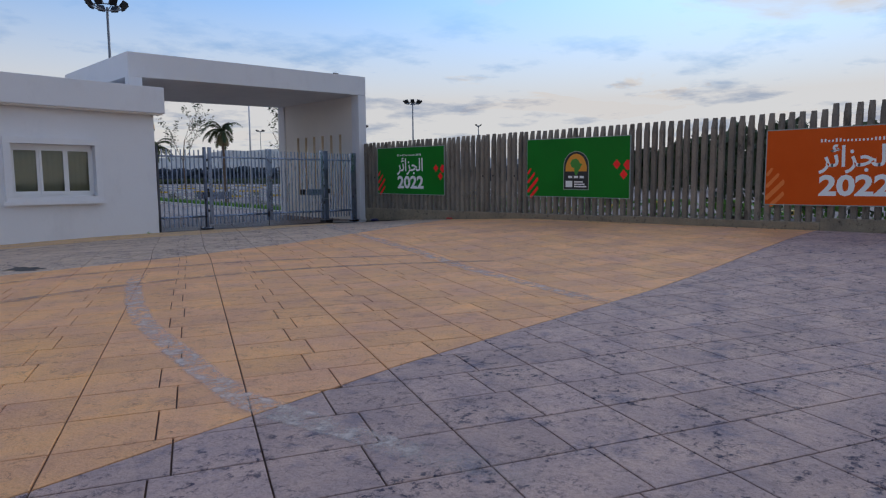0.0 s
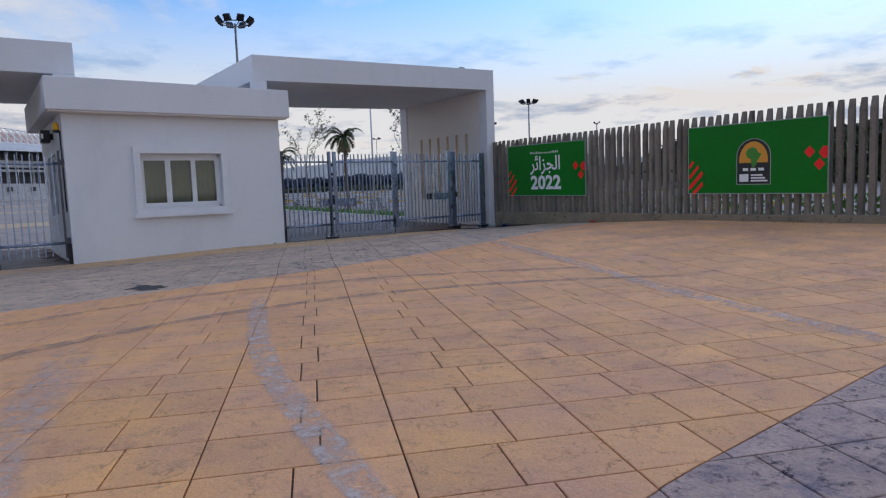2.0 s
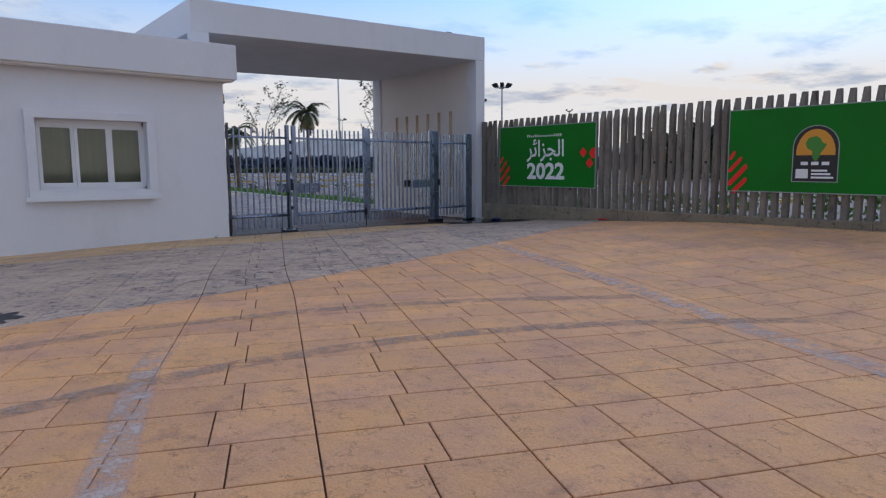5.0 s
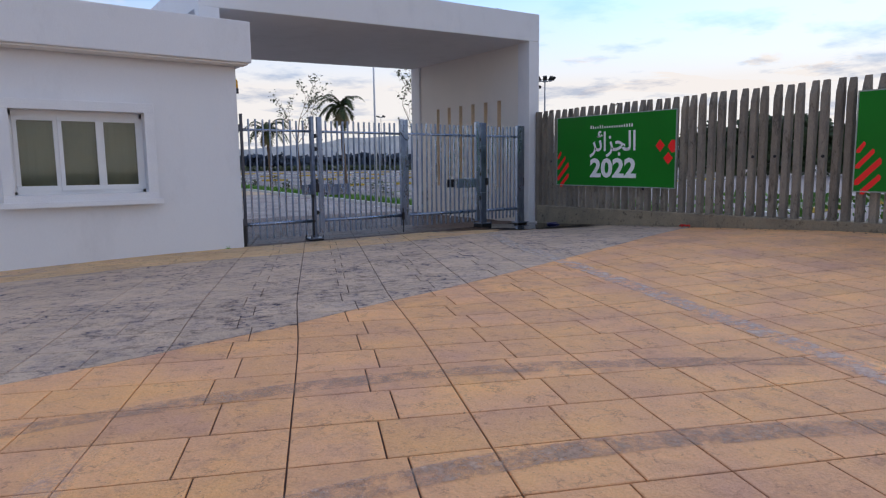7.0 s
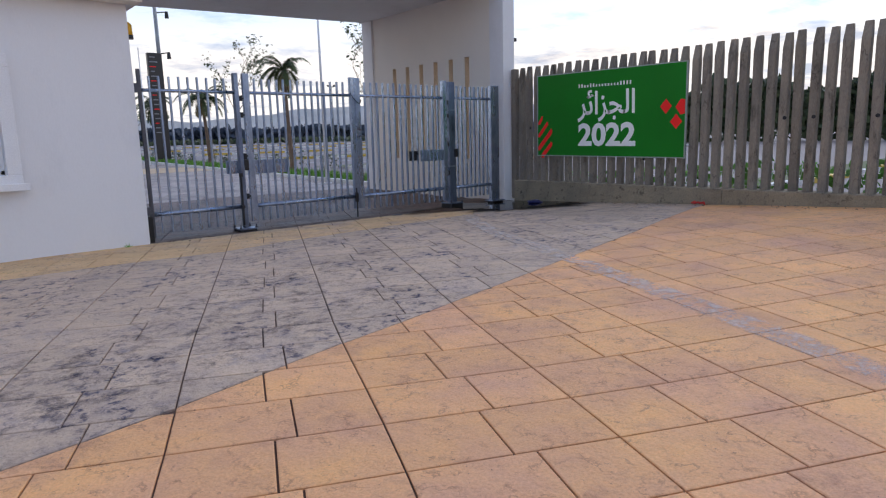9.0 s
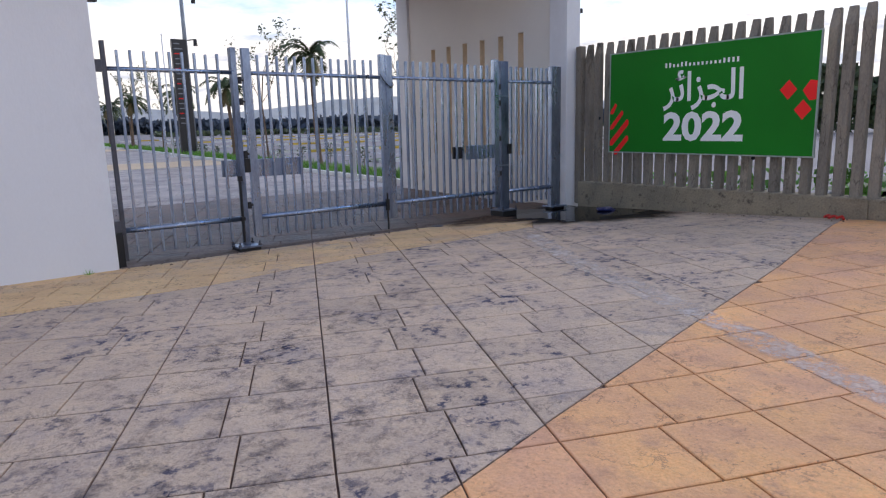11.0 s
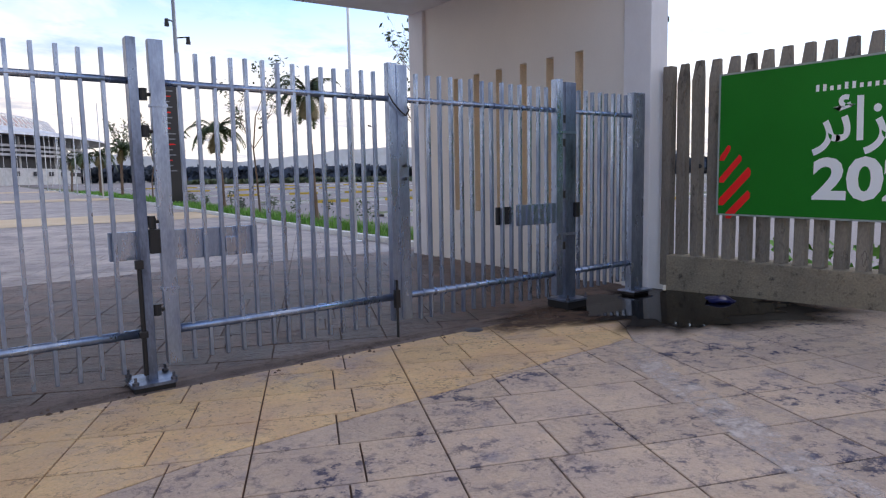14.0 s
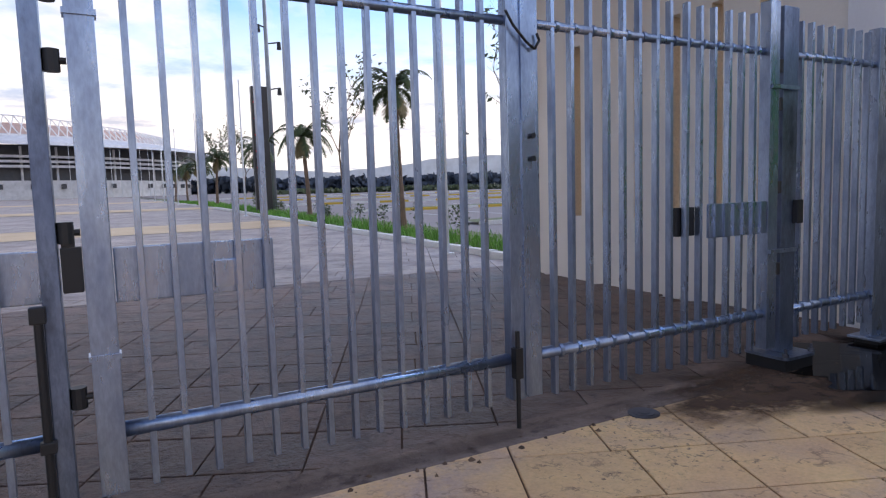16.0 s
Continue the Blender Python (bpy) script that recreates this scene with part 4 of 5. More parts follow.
# a weed at the booth's corner, grit and dead leaves along the gate and the fence
weed = empty("weed", "small green weed at the foot of the booth", "weed")
for k in range(9):
    a = k * 0.7
    bm = bmesh.new()
    tip = (7.88 + 0.07 * math.cos(a), 20.20 + 0.05 * math.sin(a), 0.03 + 0.015 * (k % 4))
    vs = [bm.verts.new(q) for q in ((7.87, 20.2, -0.03), (7.89, 20.2, -0.03), tip)]
    bm.faces.new(vs)
    part("blade", bm, M_GRASS, weed)
bm = bmesh.new()
rg = random.Random(31)
for k in range(190):
    if k < 80:
        x, y = rg.uniform(8.4, 16.2), 20.25 + rg.gauss(0, 0.07)
    else:
        x, y = 16.5 - abs(rg.gauss(0, 0.12)), rg.uniform(4, 20)
    z, r = gz(x, y) + 0.004, rg.uniform(0.006, 0.022)
    top = bm.verts.new((x, y, z + r * rg.uniform(0.4, 0.9)))
    ring = [bm.verts.new((x + r * rg.uniform(0.6, 1.3) * math.cos(q), y + r * rg.uniform(0.6, 1.3) * math.sin(q), z - 0.003)) for q in (0.2, 1.4, 2.6, 3.9, 5.1)]
    for i in range(5):
        bm.faces.new((ring[i], ring[(i + 1) % 5], top))
tagged(link("grit", bm, M_DRYLEAF), "brown grit and dead leaves along gate and fence", "litter", kind="stuff")

# worn paint lines and scuffed arcs on the paving


def ribbon(name, pts, width, mat, label, dz=0.004, strength=1.0, soft=0.32):
    bm = bmesh.new()
    fade = bm.verts.layers.float.new("fade")
    fine = []
    for a, b in zip(pts, pts[1:]):
        n = max(2, int(math.dist(a, b) / 0.25))
        fine += [(a[0] + (b[0] - a[0]) * i / n, a[1] + (b[1] - a[1]) * i / n) for i in range(n)]
    fine.append(pts[-1])
    prev = None
    for i, (x, y) in enumerate(fine):
        q, r = fine[max(0, i - 1)], fine[min(len(fine) - 1, i + 1)]
        d = Vector((r[0] - q[0], r[1] - q[1])).normalized()
        w = width * (0.5 + 0.12 * noise.noise((x * 2, y * 2, 0)))
        row = []
        for s2, fv in ((-0.56 - soft / 2, 0.0), (-0.56 + soft / 2, 1.0), (0.56 - soft / 2, 1.0), (0.56 + soft / 2, 0.0)):
            xx, yy = x - d.y * s2 * w * 2, y + d.x * s2 * w * 2
            v = bm.verts.new((xx, yy, gz(xx, yy) + dz))
            v[fade] = strength * fv * min(1, i / 4, (len(fine) - 1 - i) / 4)
            row.append(v)
        if prev:
            for k in range(3):
                bm.faces.new((prev[k], row[k], row[k + 1], prev[k + 1]))
        prev = row
    return tagged(link(name, bm, mat), label, "ground marking", kind="structure")


ribbon("paint_line_1", [(4.3, 11.4), (3.75, 10.4), (3.45, 9.6), (3.0, 8.35), (2.66, 7.2), (2.50, 6.4), (2.34, 5.5), (2.20, 4.7), (2.12, 4.0), (2.20, 3.4), (2.30, 2.7), (2.40, 2.3), (2.55, 1.7)], 0.20, M_CHALK, "worn white line across the ochre paving", 0.004, 0.85, 0.2)
ribbon("paint_line_2", [(13.9, 19.0), (13.1, 18.0), (12.2, 16.5), (11.6, 15.1), (11.15, 14.0), (10.6, 12.7), (10.07, 11.41), (9.6, 10.25), (9.2, 9.3), (8.5, 7.9), (7.73, 5.99), (7.11, 4.29), (6.9, 3.5)], 0.24, M_CHALK, "worn white line across the ochre paving", 0.0045, 0.75, 0.2)
ribbon("paint_line_3", [(1.6, 9.8), (1.38, 8.85), (0.95, 7.3), (0.76, 6.54), (0.60, 5.5), (0.48, 4.4)], 0.34, M_CHALK, "worn white line across the ochre paving", 0.0045, 0.55)


ribbon("gate_dirt", [(8.5, 20.34), (10.5, 20.38), (12.5, 20.42), (14.5, 20.40), (16.3, 20.36)], 0.13, M_DIRT, "dark dirt along the gate threshold", 0.006, 0.3)

ribbon("grime_patch_1", [(3.6, 13.7), (5.0, 14.0), (6.5, 14.4), (8.0, 14.9), (9.6, 15.5)], 1.5, M_GRIME, "dark grimy patches on the slate paving", 0.0035, 0.62, 0.6)
ribbon("grime_patch_2", [(6.6, 15.9), (8.2, 16.3), (10.0, 16.6), (11.0, 16.6)], 0.6, M_GRIME, "dark grimy patches on the slate paving", 0.0035, 0.5)


def arc(cx, cy, r, a0, a1, n=40):
    return [(cx + r * math.sin(radians(a)), cy + r * math.cos(radians(a))) for a in spread(a0, a1, n)]


ribbon("scuffed_arc_1", arc(3.8, 2.65, 7.42, -42, 50), 0.19, M_SCUFF, "curved scuffed grey band on ochre paving", 0.0052, 0.62, 0.1)
outer = [(3.8 + (9.2 - 0.0145 * max(0, a)) * math.sin(radians(a)), 2.65 + (9.2 - 0.0145 * max(0, a)) * math.cos(radians(a))) for a in range(-30, 40)]
ribbon("scuffed_arc_2", outer, 0.19, M_SCUFF, "curved scuffed grey band on ochre paving", 0.0052, 0.5, 0.1)

# ---- inside: kerb, verge, poles ----
bm = bmesh.new()
yy = 26.3
while yy < 120:
    ln = 1.0 if yy < 60 else 6.0
    z = gz(17.2, yy)
    box(bm, 17.05, 17.25, yy, yy + ln - 0.012, z - 0.1, z + 0.13, 0.0)
    yy += ln
tagged(link("verge_kerb", bm, M_WHITEKERB), "white painted kerb along the planted verge", "kerb", kind="structure")
bm = bmesh.new()
for ya, yb in ((26.3, 60), (60, 120)):
    za, zb = gz(18, ya), gz(18, yb)
    v = [bm.verts.new(q) for q in ((17.24, ya, za + 0.09), (19.6, ya, za + 0.09), (19.6, yb, zb + 0.09), (17.24, yb, zb + 0.09))]
    bm.faces.new(v)
tagged(link("verge_soil", bm, M_SOIL), "dark planting soil of the verge", "ground", kind="structure")
bm = bmesh.new()
rg = random.Random(5)
for i in range(9000):
    y = 26.4 + 60 * rg.random() ** 1.6
    x = 17.28 + (1.0 if rg.random() < 0.8 else 2.2) * rg.random()
    z = gz(x, y) + 0.085
    h, a, w = rg.uniform(0.08, 0.26), rg.uniform(0, 6.28), 0.012 + 0.0006 * (y - 26)
    dx, dy = math.cos(a), math.sin(a)
    v = [bm.verts.new(q) for q in ((x - dx * w, y - dy * w, z), (x + dx * w, y + dy * w, z), (x + dy * h * 0.4, y - dx * h * 0.4, z + h))]
    bm.faces.new(v)
tagged(link("verge_grass", bm, M_GRASS), "bright green grass along the kerb", "grass", kind="stuff")


def flagpole(x, y, h):
    ob = empty("flagpole", "slim white flagpole on a small base", "flagpole", "flagpoles along the plaza")
    z = gz(x, y)
    part("pole", piped((x, y, z), (x, y, z + h), 0.055, 0.03, n=10), M_POLE, ob, smooth=True)
    part("base", piped((x, y, z), (x, y, z + 0.03), 0.16, n=12), M_POLE, ob)
    part("finial", piped((x, y, z + h), (x, y, z + h + 0.1), 0.045, 0.01, n=8), M_POLE, ob)


for fy in (29.3, 50.0, 66.0, 79.0, 92.0, 104.0):
    flagpole(16.62, fy, 6.6)

totem = empty("sign_totem", "tall black totem with rows of coloured marks", "sign")
tx, ty = 17.9, 51.5
tz = gz(tx, ty)
part("slab", boxed(tx - 0.42, tx + 0.42, ty - 0.15, ty + 0.15, tz, tz + 6.6, bevel=0.02), M_TOTEM, totem)
rg = random.Random(9)
for k in range(17):
    z = tz + 6.35 - k * 0.28
    x0 = tx - 0.34 + rg.random() * 0.06
    part("text_bar", boxed(x0, x0 + rg.uniform(0.2, 0.5), ty - 0.155, ty - 0.151, z - 0.03, z + 0.03), (M_DIM, M_DIM, M_RED)[k % 3], totem)


def mast(x, y, h, heads, label, group, size=1.0):
    ob = empty("light_mast", label, "light mast", group)
    z = gz(x, y)
    part("pole", piped((x, y, z), (x, y, z + h), 0.17, 0.09, n=10), M_MAST, ob, smooth=True)
    ring = bmesh.new()
    n = 20
    R = (0.55 + 0.035 * h) * size
    for k in range(n):
        a, b = k * math.tau / n, (k + 1) * math.tau / n
        tube(ring, (x + R * math.cos(a), y + R * math.sin(a), z + h), (x + R * math.cos(b), y + R * math.sin(b), z + h), 0.05, n=6)
    for k in range(4):
        a = k * math.pi / 2
        tube(ring, (x, y, z + h - 0.3), (x + R * math.cos(a), y + R * math.sin(a), z + h), 0.04, n=6)
    part("ring", ring, M_MAST, ob)
    for k in range(heads):
        a = k * math.tau / heads
        c, s2 = math.cos(a), math.sin(a)
        bm = box(bmesh.new(), -0.28 * size, 0.28 * size, -0.12 * size, 0.12 * size, -0.28 * size, 0.28 * size, 0.03)
        lamp = part("floodlight", bm, M_BLACK, ob, "dark floodlight head")
        lamp.matrix_local = pose(x + (R + 0.25) * c, y + (R + 0.25) * s2, z + h + 0.18, 0, 0, 0) @ pose(0, 0, 0, 0, 0, math.degrees(a) - 90) @ pose(0, 0, 0, -40, 0, 0)
    return ob


LX, LY = 19.35, 55.2
near_mast = mast(LX, LY, 14.9, 8, "tall steel light mast with floodlights and cameras", "light masts")
for z, d in ((7.0, 0.6), (9.6, 0.7), (10.5, -0.45)):
    bm = piped((LX, LY, gz(LX, LY) + z), (LX + d, LY - 0.1, gz(LX, LY) + z + 0.1), 0.04, n=6)
    tube(bm, (LX + d, LY - 0.1, gz(LX, LY) + z + 0.12), (LX + d, LY - 0.1, gz(LX, LY) + z - 0.3), 0.10, 0.14, n=10)
    part("camera_head", bm, M_BLACK, near_mast)

mast(70.0, 73.5, 13.0, 8, "tall steel light mast with ring of floodlights", "light masts")
mast(98.0, 84.0, 11.6, 4, "slim far light mast", "light masts", 0.45)
mast(112.0, 190.0, 16.5, 4, "slim far light mast", "light masts")
# ---- trees ----


def palm(x, y, h, seed, fronds=19, reach=1.9, dry=6):
    r = random.Random(seed)
    ob = empty("palm_tree", "young palm with drooping green and dry fronds", "palm tree", "palms on the verge")
    z = gz(x, y) + 0.08
    bm = bmesh.new()
    n, seg = 10, 16
    rings = []
    for j in range(seg + 1):
        t = j / seg
        rad = (0.10 - 0.03 * t) * (1 + 0.12 * (j % 2)) * (1.5 if j == 0 else 1)
        rings.append([bm.verts.new((x + 0.12 * math.sin(t * 2 + seed) + rad * math.cos(k * math.tau / n), y + rad * math.sin(k * math.tau / n), z + h * t)) for k in range(n)])
    for a, b in zip(rings, rings[1:]):
        for k in range(n):
            bm.faces.new((a[k], a[(k + 1) % n], b[(k + 1) % n], b[k]))
    bm.faces.new(rings[-1])
    part("trunk", bm, M_BARK, ob)
    top = Vector((x + 0.12 * math.sin(2 + seed), y, z + h))
    for name, count, mat, lift0, lift1 in (("crown", fronds, M_PALM, -0.15, 1.15), ("dry_skirt", dry, M_DRYPALM, -1.2, -0.7)):
        bm = bmesh.new()
        for i in range(count):
            az = r.uniform(0, math.tau)
            el = lift0 + (lift1 - lift0) * ((i + r.random()) / count) ** 0.7
            L = reach * r.uniform(0.75, 1.1) * (0.55 if name == "dry_skirt" else 1.0)
            p, d = top.copy(), Vector((math.cos(az) * math.cos(el), math.sin(az) * math.cos(el), math.sin(el)))
            side = Vector((-math.sin(az), math.cos(az), 0))
            m = 15
            for s2 in range(m):
                q = p + d * (L / m)
                w = 0.02 * (1 - s2 / m) + 0.006
                vv = [bm.verts.new(c) for c in (p - side * w, p + side * w, q + side * w * 0.8, q - side * w * 0.8)]
                bm.faces.new(vv)
                ll = 0.36 * math.sin(math.pi * (0.12 + 0.85 * s2 / m)) * reach / 2.0
                for sg in (-1, 1):
                    for ofs in (0.15, 0.5, 0.85):
                        c0 = p.lerp(q, ofs)
                        tip = c0 + side * sg * ll * r.uniform(0.8, 1.1) + d * ll * 0.55 - Vector((0, 0, ll * r.uniform(0.25, 0.7)))
                        vv = [bm.verts.new(c) for c in (c0, c0 + d * 0.05, tip)]
                        bm.faces.new(vv)
                p = q
                d = (d + Vector((0, 0, -0.10 - 0.012 * s2))).normalized()
        part(name, bm, mat, ob, "dry hanging fronds" if name == "dry_skirt" else "")
    return ob


palm(18.35, 35.2, 4.25, 3, 17, 1.55, 5)
palm(18.2, 44.8, 3.5, 8, 22, 1.7)
palm(18.2, 53.5, 3.4, 13, 22, 1.7)
palm(18.0, 66.0, 3.4, 17, 20, 1.8)
palm(17.8, 74.0, 3.2, 23, 20, 1.9)
palm(18.1, 84.0, 3.2, 29, 18, 1.9)
palm(18.1, 95.0, 3.2, 31, 18, 1.9)


def young_tree(x, y, h, seed, leaves):
    r = random.Random(seed)
    ob = empty("young_tree", "thin young tree with sparse dark leaves", "tree", "young trees on the verge")
    z = gz(x, y) + 0.08
    bm = bmesh.new()
    tips = []

    def limb(p, d, L, rad, depth):
        q = p
        for k in range(3):
            d2 = (d + Vector((r.uniform(-0.2, 0.2), r.uniform(-0.2, 0.2), r.uniform(-0.05, 0.15)))).normalized()
            e = q + d2 * (L / 3)
            tube(bm, q, e, rad, rad * 0.8, n=6, caps=False)
            rad *= 0.8
            q = e
            if depth > 0 and (k > 0 or depth < 3):
                for s2 in range(2):
                    a = r.uniform(0, math.tau)
                    limb(q, (d2 * 0.9 + Vector((math.cos(a), math.sin(a), 0.25)) * 0.7).normalized(), L * r.uniform(0.35, 0.55), rad * 0.6, depth - 1)
            if depth <= 1:
                tips.append(q)
    limb(Vector((x, y, z)), Vector((0, 0, 1)), h * 0.8, 0.05, 3)
    part("trunk", bm, M_BARK, ob)
    bm = bmesh.new()
    for i in range(leaves):
        c = r.choice(tips) + Vector((r.uniform(-0.12, 0.12), r.uniform(-0.12, 0.12), r.uniform(-0.12, 0.12)))
        a = Vector((r.uniform(-1, 1), r.uniform(-1, 1), r.uniform(-1, 1))).normalized()
        b = a.orthogonal().normalized()
        s2 = r.uniform(0.05, 0.11)
        bm.faces.new([bm.verts.new(c + v) for v in (a * s2, b * s2 * 0.6, -a * s2, -b * s2 * 0.6)])
    part("crown", bm, M_LEAF, ob)


young_tree(18.7, 41.3, 5.0, 4, 420)
young_tree(19.2, 29.8, 4.6, 6, 260)
young_tree(18.6, 60.0, 4.2, 9, 500)
young_tree(18.6, 70.0, 4.6, 11, 900)
rg = random.Random(21)
for k in range(16):
    sx, sy = rg.uniform(18.2, 19.3), 27.5 + k * 2.1
    ob = empty("verge_shrub", "small sparse shrub on the verge", "shrub", "verge shrubs")
    z = gz(sx, sy) + 0.07
    bm = bmesh.new()
    h = rg.uniform(0.4, 0.9)
    tube(bm, (sx, sy, z), (sx + rg.uniform(-0.1, 0.1), sy, z + h), 0.012, 0.006, n=5)
    part("stem", bm, M_BARK, ob)
    bm = bmesh.new()
    for i in range(60):
        c = Vector((sx + rg.gauss(0, 0.10), sy + rg.gauss(0, 0.1), z + rg.uniform(0.3, 1.05) * h))
        a = Vector((rg.uniform(-1, 1), rg.uniform(-1, 1), rg.uniform(-1, 1))).normalized()
        b = a.orthogonal().normalized()
        bm.faces.new([bm.verts.new(c + v) for v in (a * 0.06, b * 0.035, -a * 0.06, -b * 0.035)])
    part("foliage", bm, M_LEAF, ob)


def foliage_bank(name, xs, ys, height, count, size, mat, seed, label, category):
    r = random.Random(seed)
    bm = bmesh.new()
    for i in range(count):
        t = r.random()
        x, y = xs[0] + (xs[1] - xs[0]) * t + r.gauss(0, size), ys[0] + (ys[1] - ys[0]) * t + r.gauss(0, size)
        top = height * (0.75 + 0.35 * noise.noise((x * 0.09, y * 0.09, seed)) + 0.22 * noise.noise((x * 0.5, y * 0.5, seed)))
        c = Vector((x, y, gz(x, y) + top * r.random() ** 0.7))
        a = Vector((r.uniform(-1, 1), r.uniform(-1, 1), r.uniform(-1, 1))).normalized()
        b = a.orthogonal().normalized()
        s2 = size * r.uniform(0.5, 1)
        bm.faces.new([bm.verts.new(c + v) for v in (a * s2, b * s2, -a * s2, -b * s2)])
    return tagged(link(name, bm, mat), label, category, kind="stuff")


# both lines of woods have distance haze tinted into their colour
foliage_bank("far_woods", (30, 330), (260, 170), 5.6, 9000, 1.7, M_WOODS, 2, "dark line of distant woods, haze blue in its colour", "woods")
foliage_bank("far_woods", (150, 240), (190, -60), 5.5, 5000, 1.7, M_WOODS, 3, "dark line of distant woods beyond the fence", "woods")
foliage_bank("verge_hedge", (40, 140), (150, 118), 1.0, 2500, 0.7, M_LEAF, 4, "low green hedge beyond the car park", "hedge")
foliage_bank("roadside_trees", (22.0, 23.5), (-6.0, 9.0), 3.5, 5200, 0.16, M_LEAF, 5, "dark shrubs behind the concrete fence", "shrubs")

foliage_bank("tree_belt", (60, 62), (16, 46), 6.0, 6500, 0.42, M_LEAF, 9, "dense dark belt of trees beyond the fence", "trees")

# ---- car park ----
bm = bmesh.new()
for j in range(9):
    y0 = 30 + j * 11
    for k in range(14):
        x = 24 + k * 2.6
        z = gz(x, y0)
        v = [bm.verts.new((a, b, gz(a, b) - 0.018)) for a, b in ((x, y0), (x + 0.12, y0), (x + 0.12, y0 + 4.6), (x, y0 + 4.6))]
        bm.faces.new(v)
tagged(link("parking_lines", bm, M_WHITEKERB), "white painted bay lines on asphalt", "road marking", kind="structure")
for k, (x0, x1, y0) in enumerate(((22, 55, 36.5), (22, 60, 49), (22, 66, 63), (24, 80, 82), (24, 90, 104), (20.5, 36, 16), (20.5, 36, 6.5))):
    ob = empty("traffic_island", "low island with yellow and white kerb", "kerb island", "islands in the car park")
    n = max(2, int((x1 - x0) / 2.4))
    for i in range(n):
        a, b = x0 + (x1 - x0) * i / n, x0 + (x1 - x0) * (i + 1) / n
        z = gz((a + b) / 2, y0)
        part("kerb_stone", boxed(a, b - 0.02, y0, y0 + 0.22, z - 0.3, z + 0.12), M_YELLOWKERB if i % 2 else M_WHITEKERB, ob)
    bm = bmesh.new()
    v = [bm.verts.new(q) for q in ((x0, y0 + 0.22, gz(x0, y0) + 0.06), (x1, y0 + 0.22, gz(x1, y0) + 0.06), (x1, y0 + 1.6, gz(x1, y0 + 1.6) + 0.08), (x0, y0 + 1.6, gz(x0, y0 + 1.6) + 0.08))]
    bm.faces.new(v)
    part("soil_bed", bm, M_SOIL, ob)
hedge = foliage_bank("fence_weeds", (17.5, 17.9), (2.0, 19.5), 0.8, 1500, 0.09, M_GRASS, 12, "weeds growing behind the fence", "weeds")

# ---- stadium ----
stadium = empty("stadium", "distant white stadium with banded facade and truss roof", "stadium")
CX, CY, RX, RY = -42.0, 262.0, 82.0, 65.0


def ring_wall(r0, z0, r1, z1, mat, name, label="", n=120):
    bm = bmesh.new()
    a = [bm.verts.new((CX + RX * r0 * math.cos(k * math.tau / n), CY + RY * r0 * math.sin(k * math.tau / n), z0)) for k in range(n)]
    b = [bm.verts.new((CX + RX * r1 * math.cos(k * math.tau / n), CY + RY * r1 * math.sin(k * math.tau / n), z1)) for k in range(n)]
    for k in range(n):
        bm.faces.new((a[k], a[(k + 1) % n], b[(k + 1) % n], b[k]))
    return part(name, bm, mat, stadium, label)


SB = 3.6
ring_wall(1.0, SB - 2, 1.0, SB + 3.3, M_STADIUM, "plinth_wall")
ring_wall(0.97, SB + 3.3, 0.97, SB + 6.6, M_STADDARK, "recess", "dark glazed recess")
for z in (6.4, 7.6, 8.8):
    ring_wall(1.02, SB + z, 1.02, SB + z + 0.65, M_STADIUM, "louvre")
    ring_wall(0.97, SB + z + 0.65, 1.02, SB + z + 0.651, M_STADIUM, "louvre_top")
ring_wall(0.96, SB + 6.6, 0.96, SB + 12.2, M_STADDARK, "recess")
ring_wall(1.10, SB + 11.6, 1.09, SB + 12.4, M_STADIUM, "roof_edge")
ring_wall(1.09, SB + 12.4, 0.88, SB + 15.4, M_STADIUM, "roof", "pale curved roof")
ring_wall(0.88, SB + 15.4, 0.86, SB + 18.2, M_SALMON, "roof_screen", "salmon roof screen")
ring_wall(0.5, SB + 15.0, 0.86, SB + 18.2, M_STADIUM, "inner_roof")
for k in range(36):
    a = -math.pi + k * math.pi / 35
    x, y = CX + RX * 1.005 * math.cos(a), CY + RY * 1.005 * math.sin(a)
    part("window", boxed(x - 0.6, x + 0.6, y - 0.3, y + 0.3, SB + 1.2, SB + 2.4), M_STADDARK, stadium)
for k in range(30):
    a = -math.pi + (k + 0.5) * math.pi / 30
    x, y = CX + RX * 0.99 * math.cos(a), CY + RY * 0.99 * math.sin(a)
    part("column", piped((x, y, SB + 3.3), (x, y, SB + 11.7), 0.3, n=6), M_STADIUM, stadium)
bm = bmesh.new()
n = 110
for k in range(n):
    a, b = -math.pi * 1.05 + k * math.pi * 1.1 / n, -math.pi * 1.05 + (k + 1) * math.pi * 1.1 / n
    wob = 0.9 * math.sin(a * 4)
    lo = Vector((CX + RX * 0.93 * math.cos(a), CY + RY * 0.93 * math.sin(a), SB + 14.7))
    lo2 = Vector((CX + RX * 0.93 * math.cos(b), CY + RY * 0.93 * math.sin(b), SB + 14.7))
    hi = Vector((CX + RX * 0.9 * math.cos(a), CY + RY * 0.9 * math.sin(a), SB + 18.9 + wob))
    hi2 = Vector((CX + RX * 0.9 * math.cos(b), CY + RY * 0.9 * math.sin(b), SB + 18.9 + 0.9 * math.sin(b * 4)))
    for q0, q1 in ((lo, hi2), (hi, lo2), (hi, hi2), (lo, lo2)):
        tube(bm, q0, q1, 0.16, n=4, caps=False)
part("truss", bm, M_TRUSS, stadium, "white tubular roof truss")
for k in range(14):
    fx, fy = 6 + k * 1.9, 168 + (k % 3) * 4
    flagpole(fx, fy, 11.0)

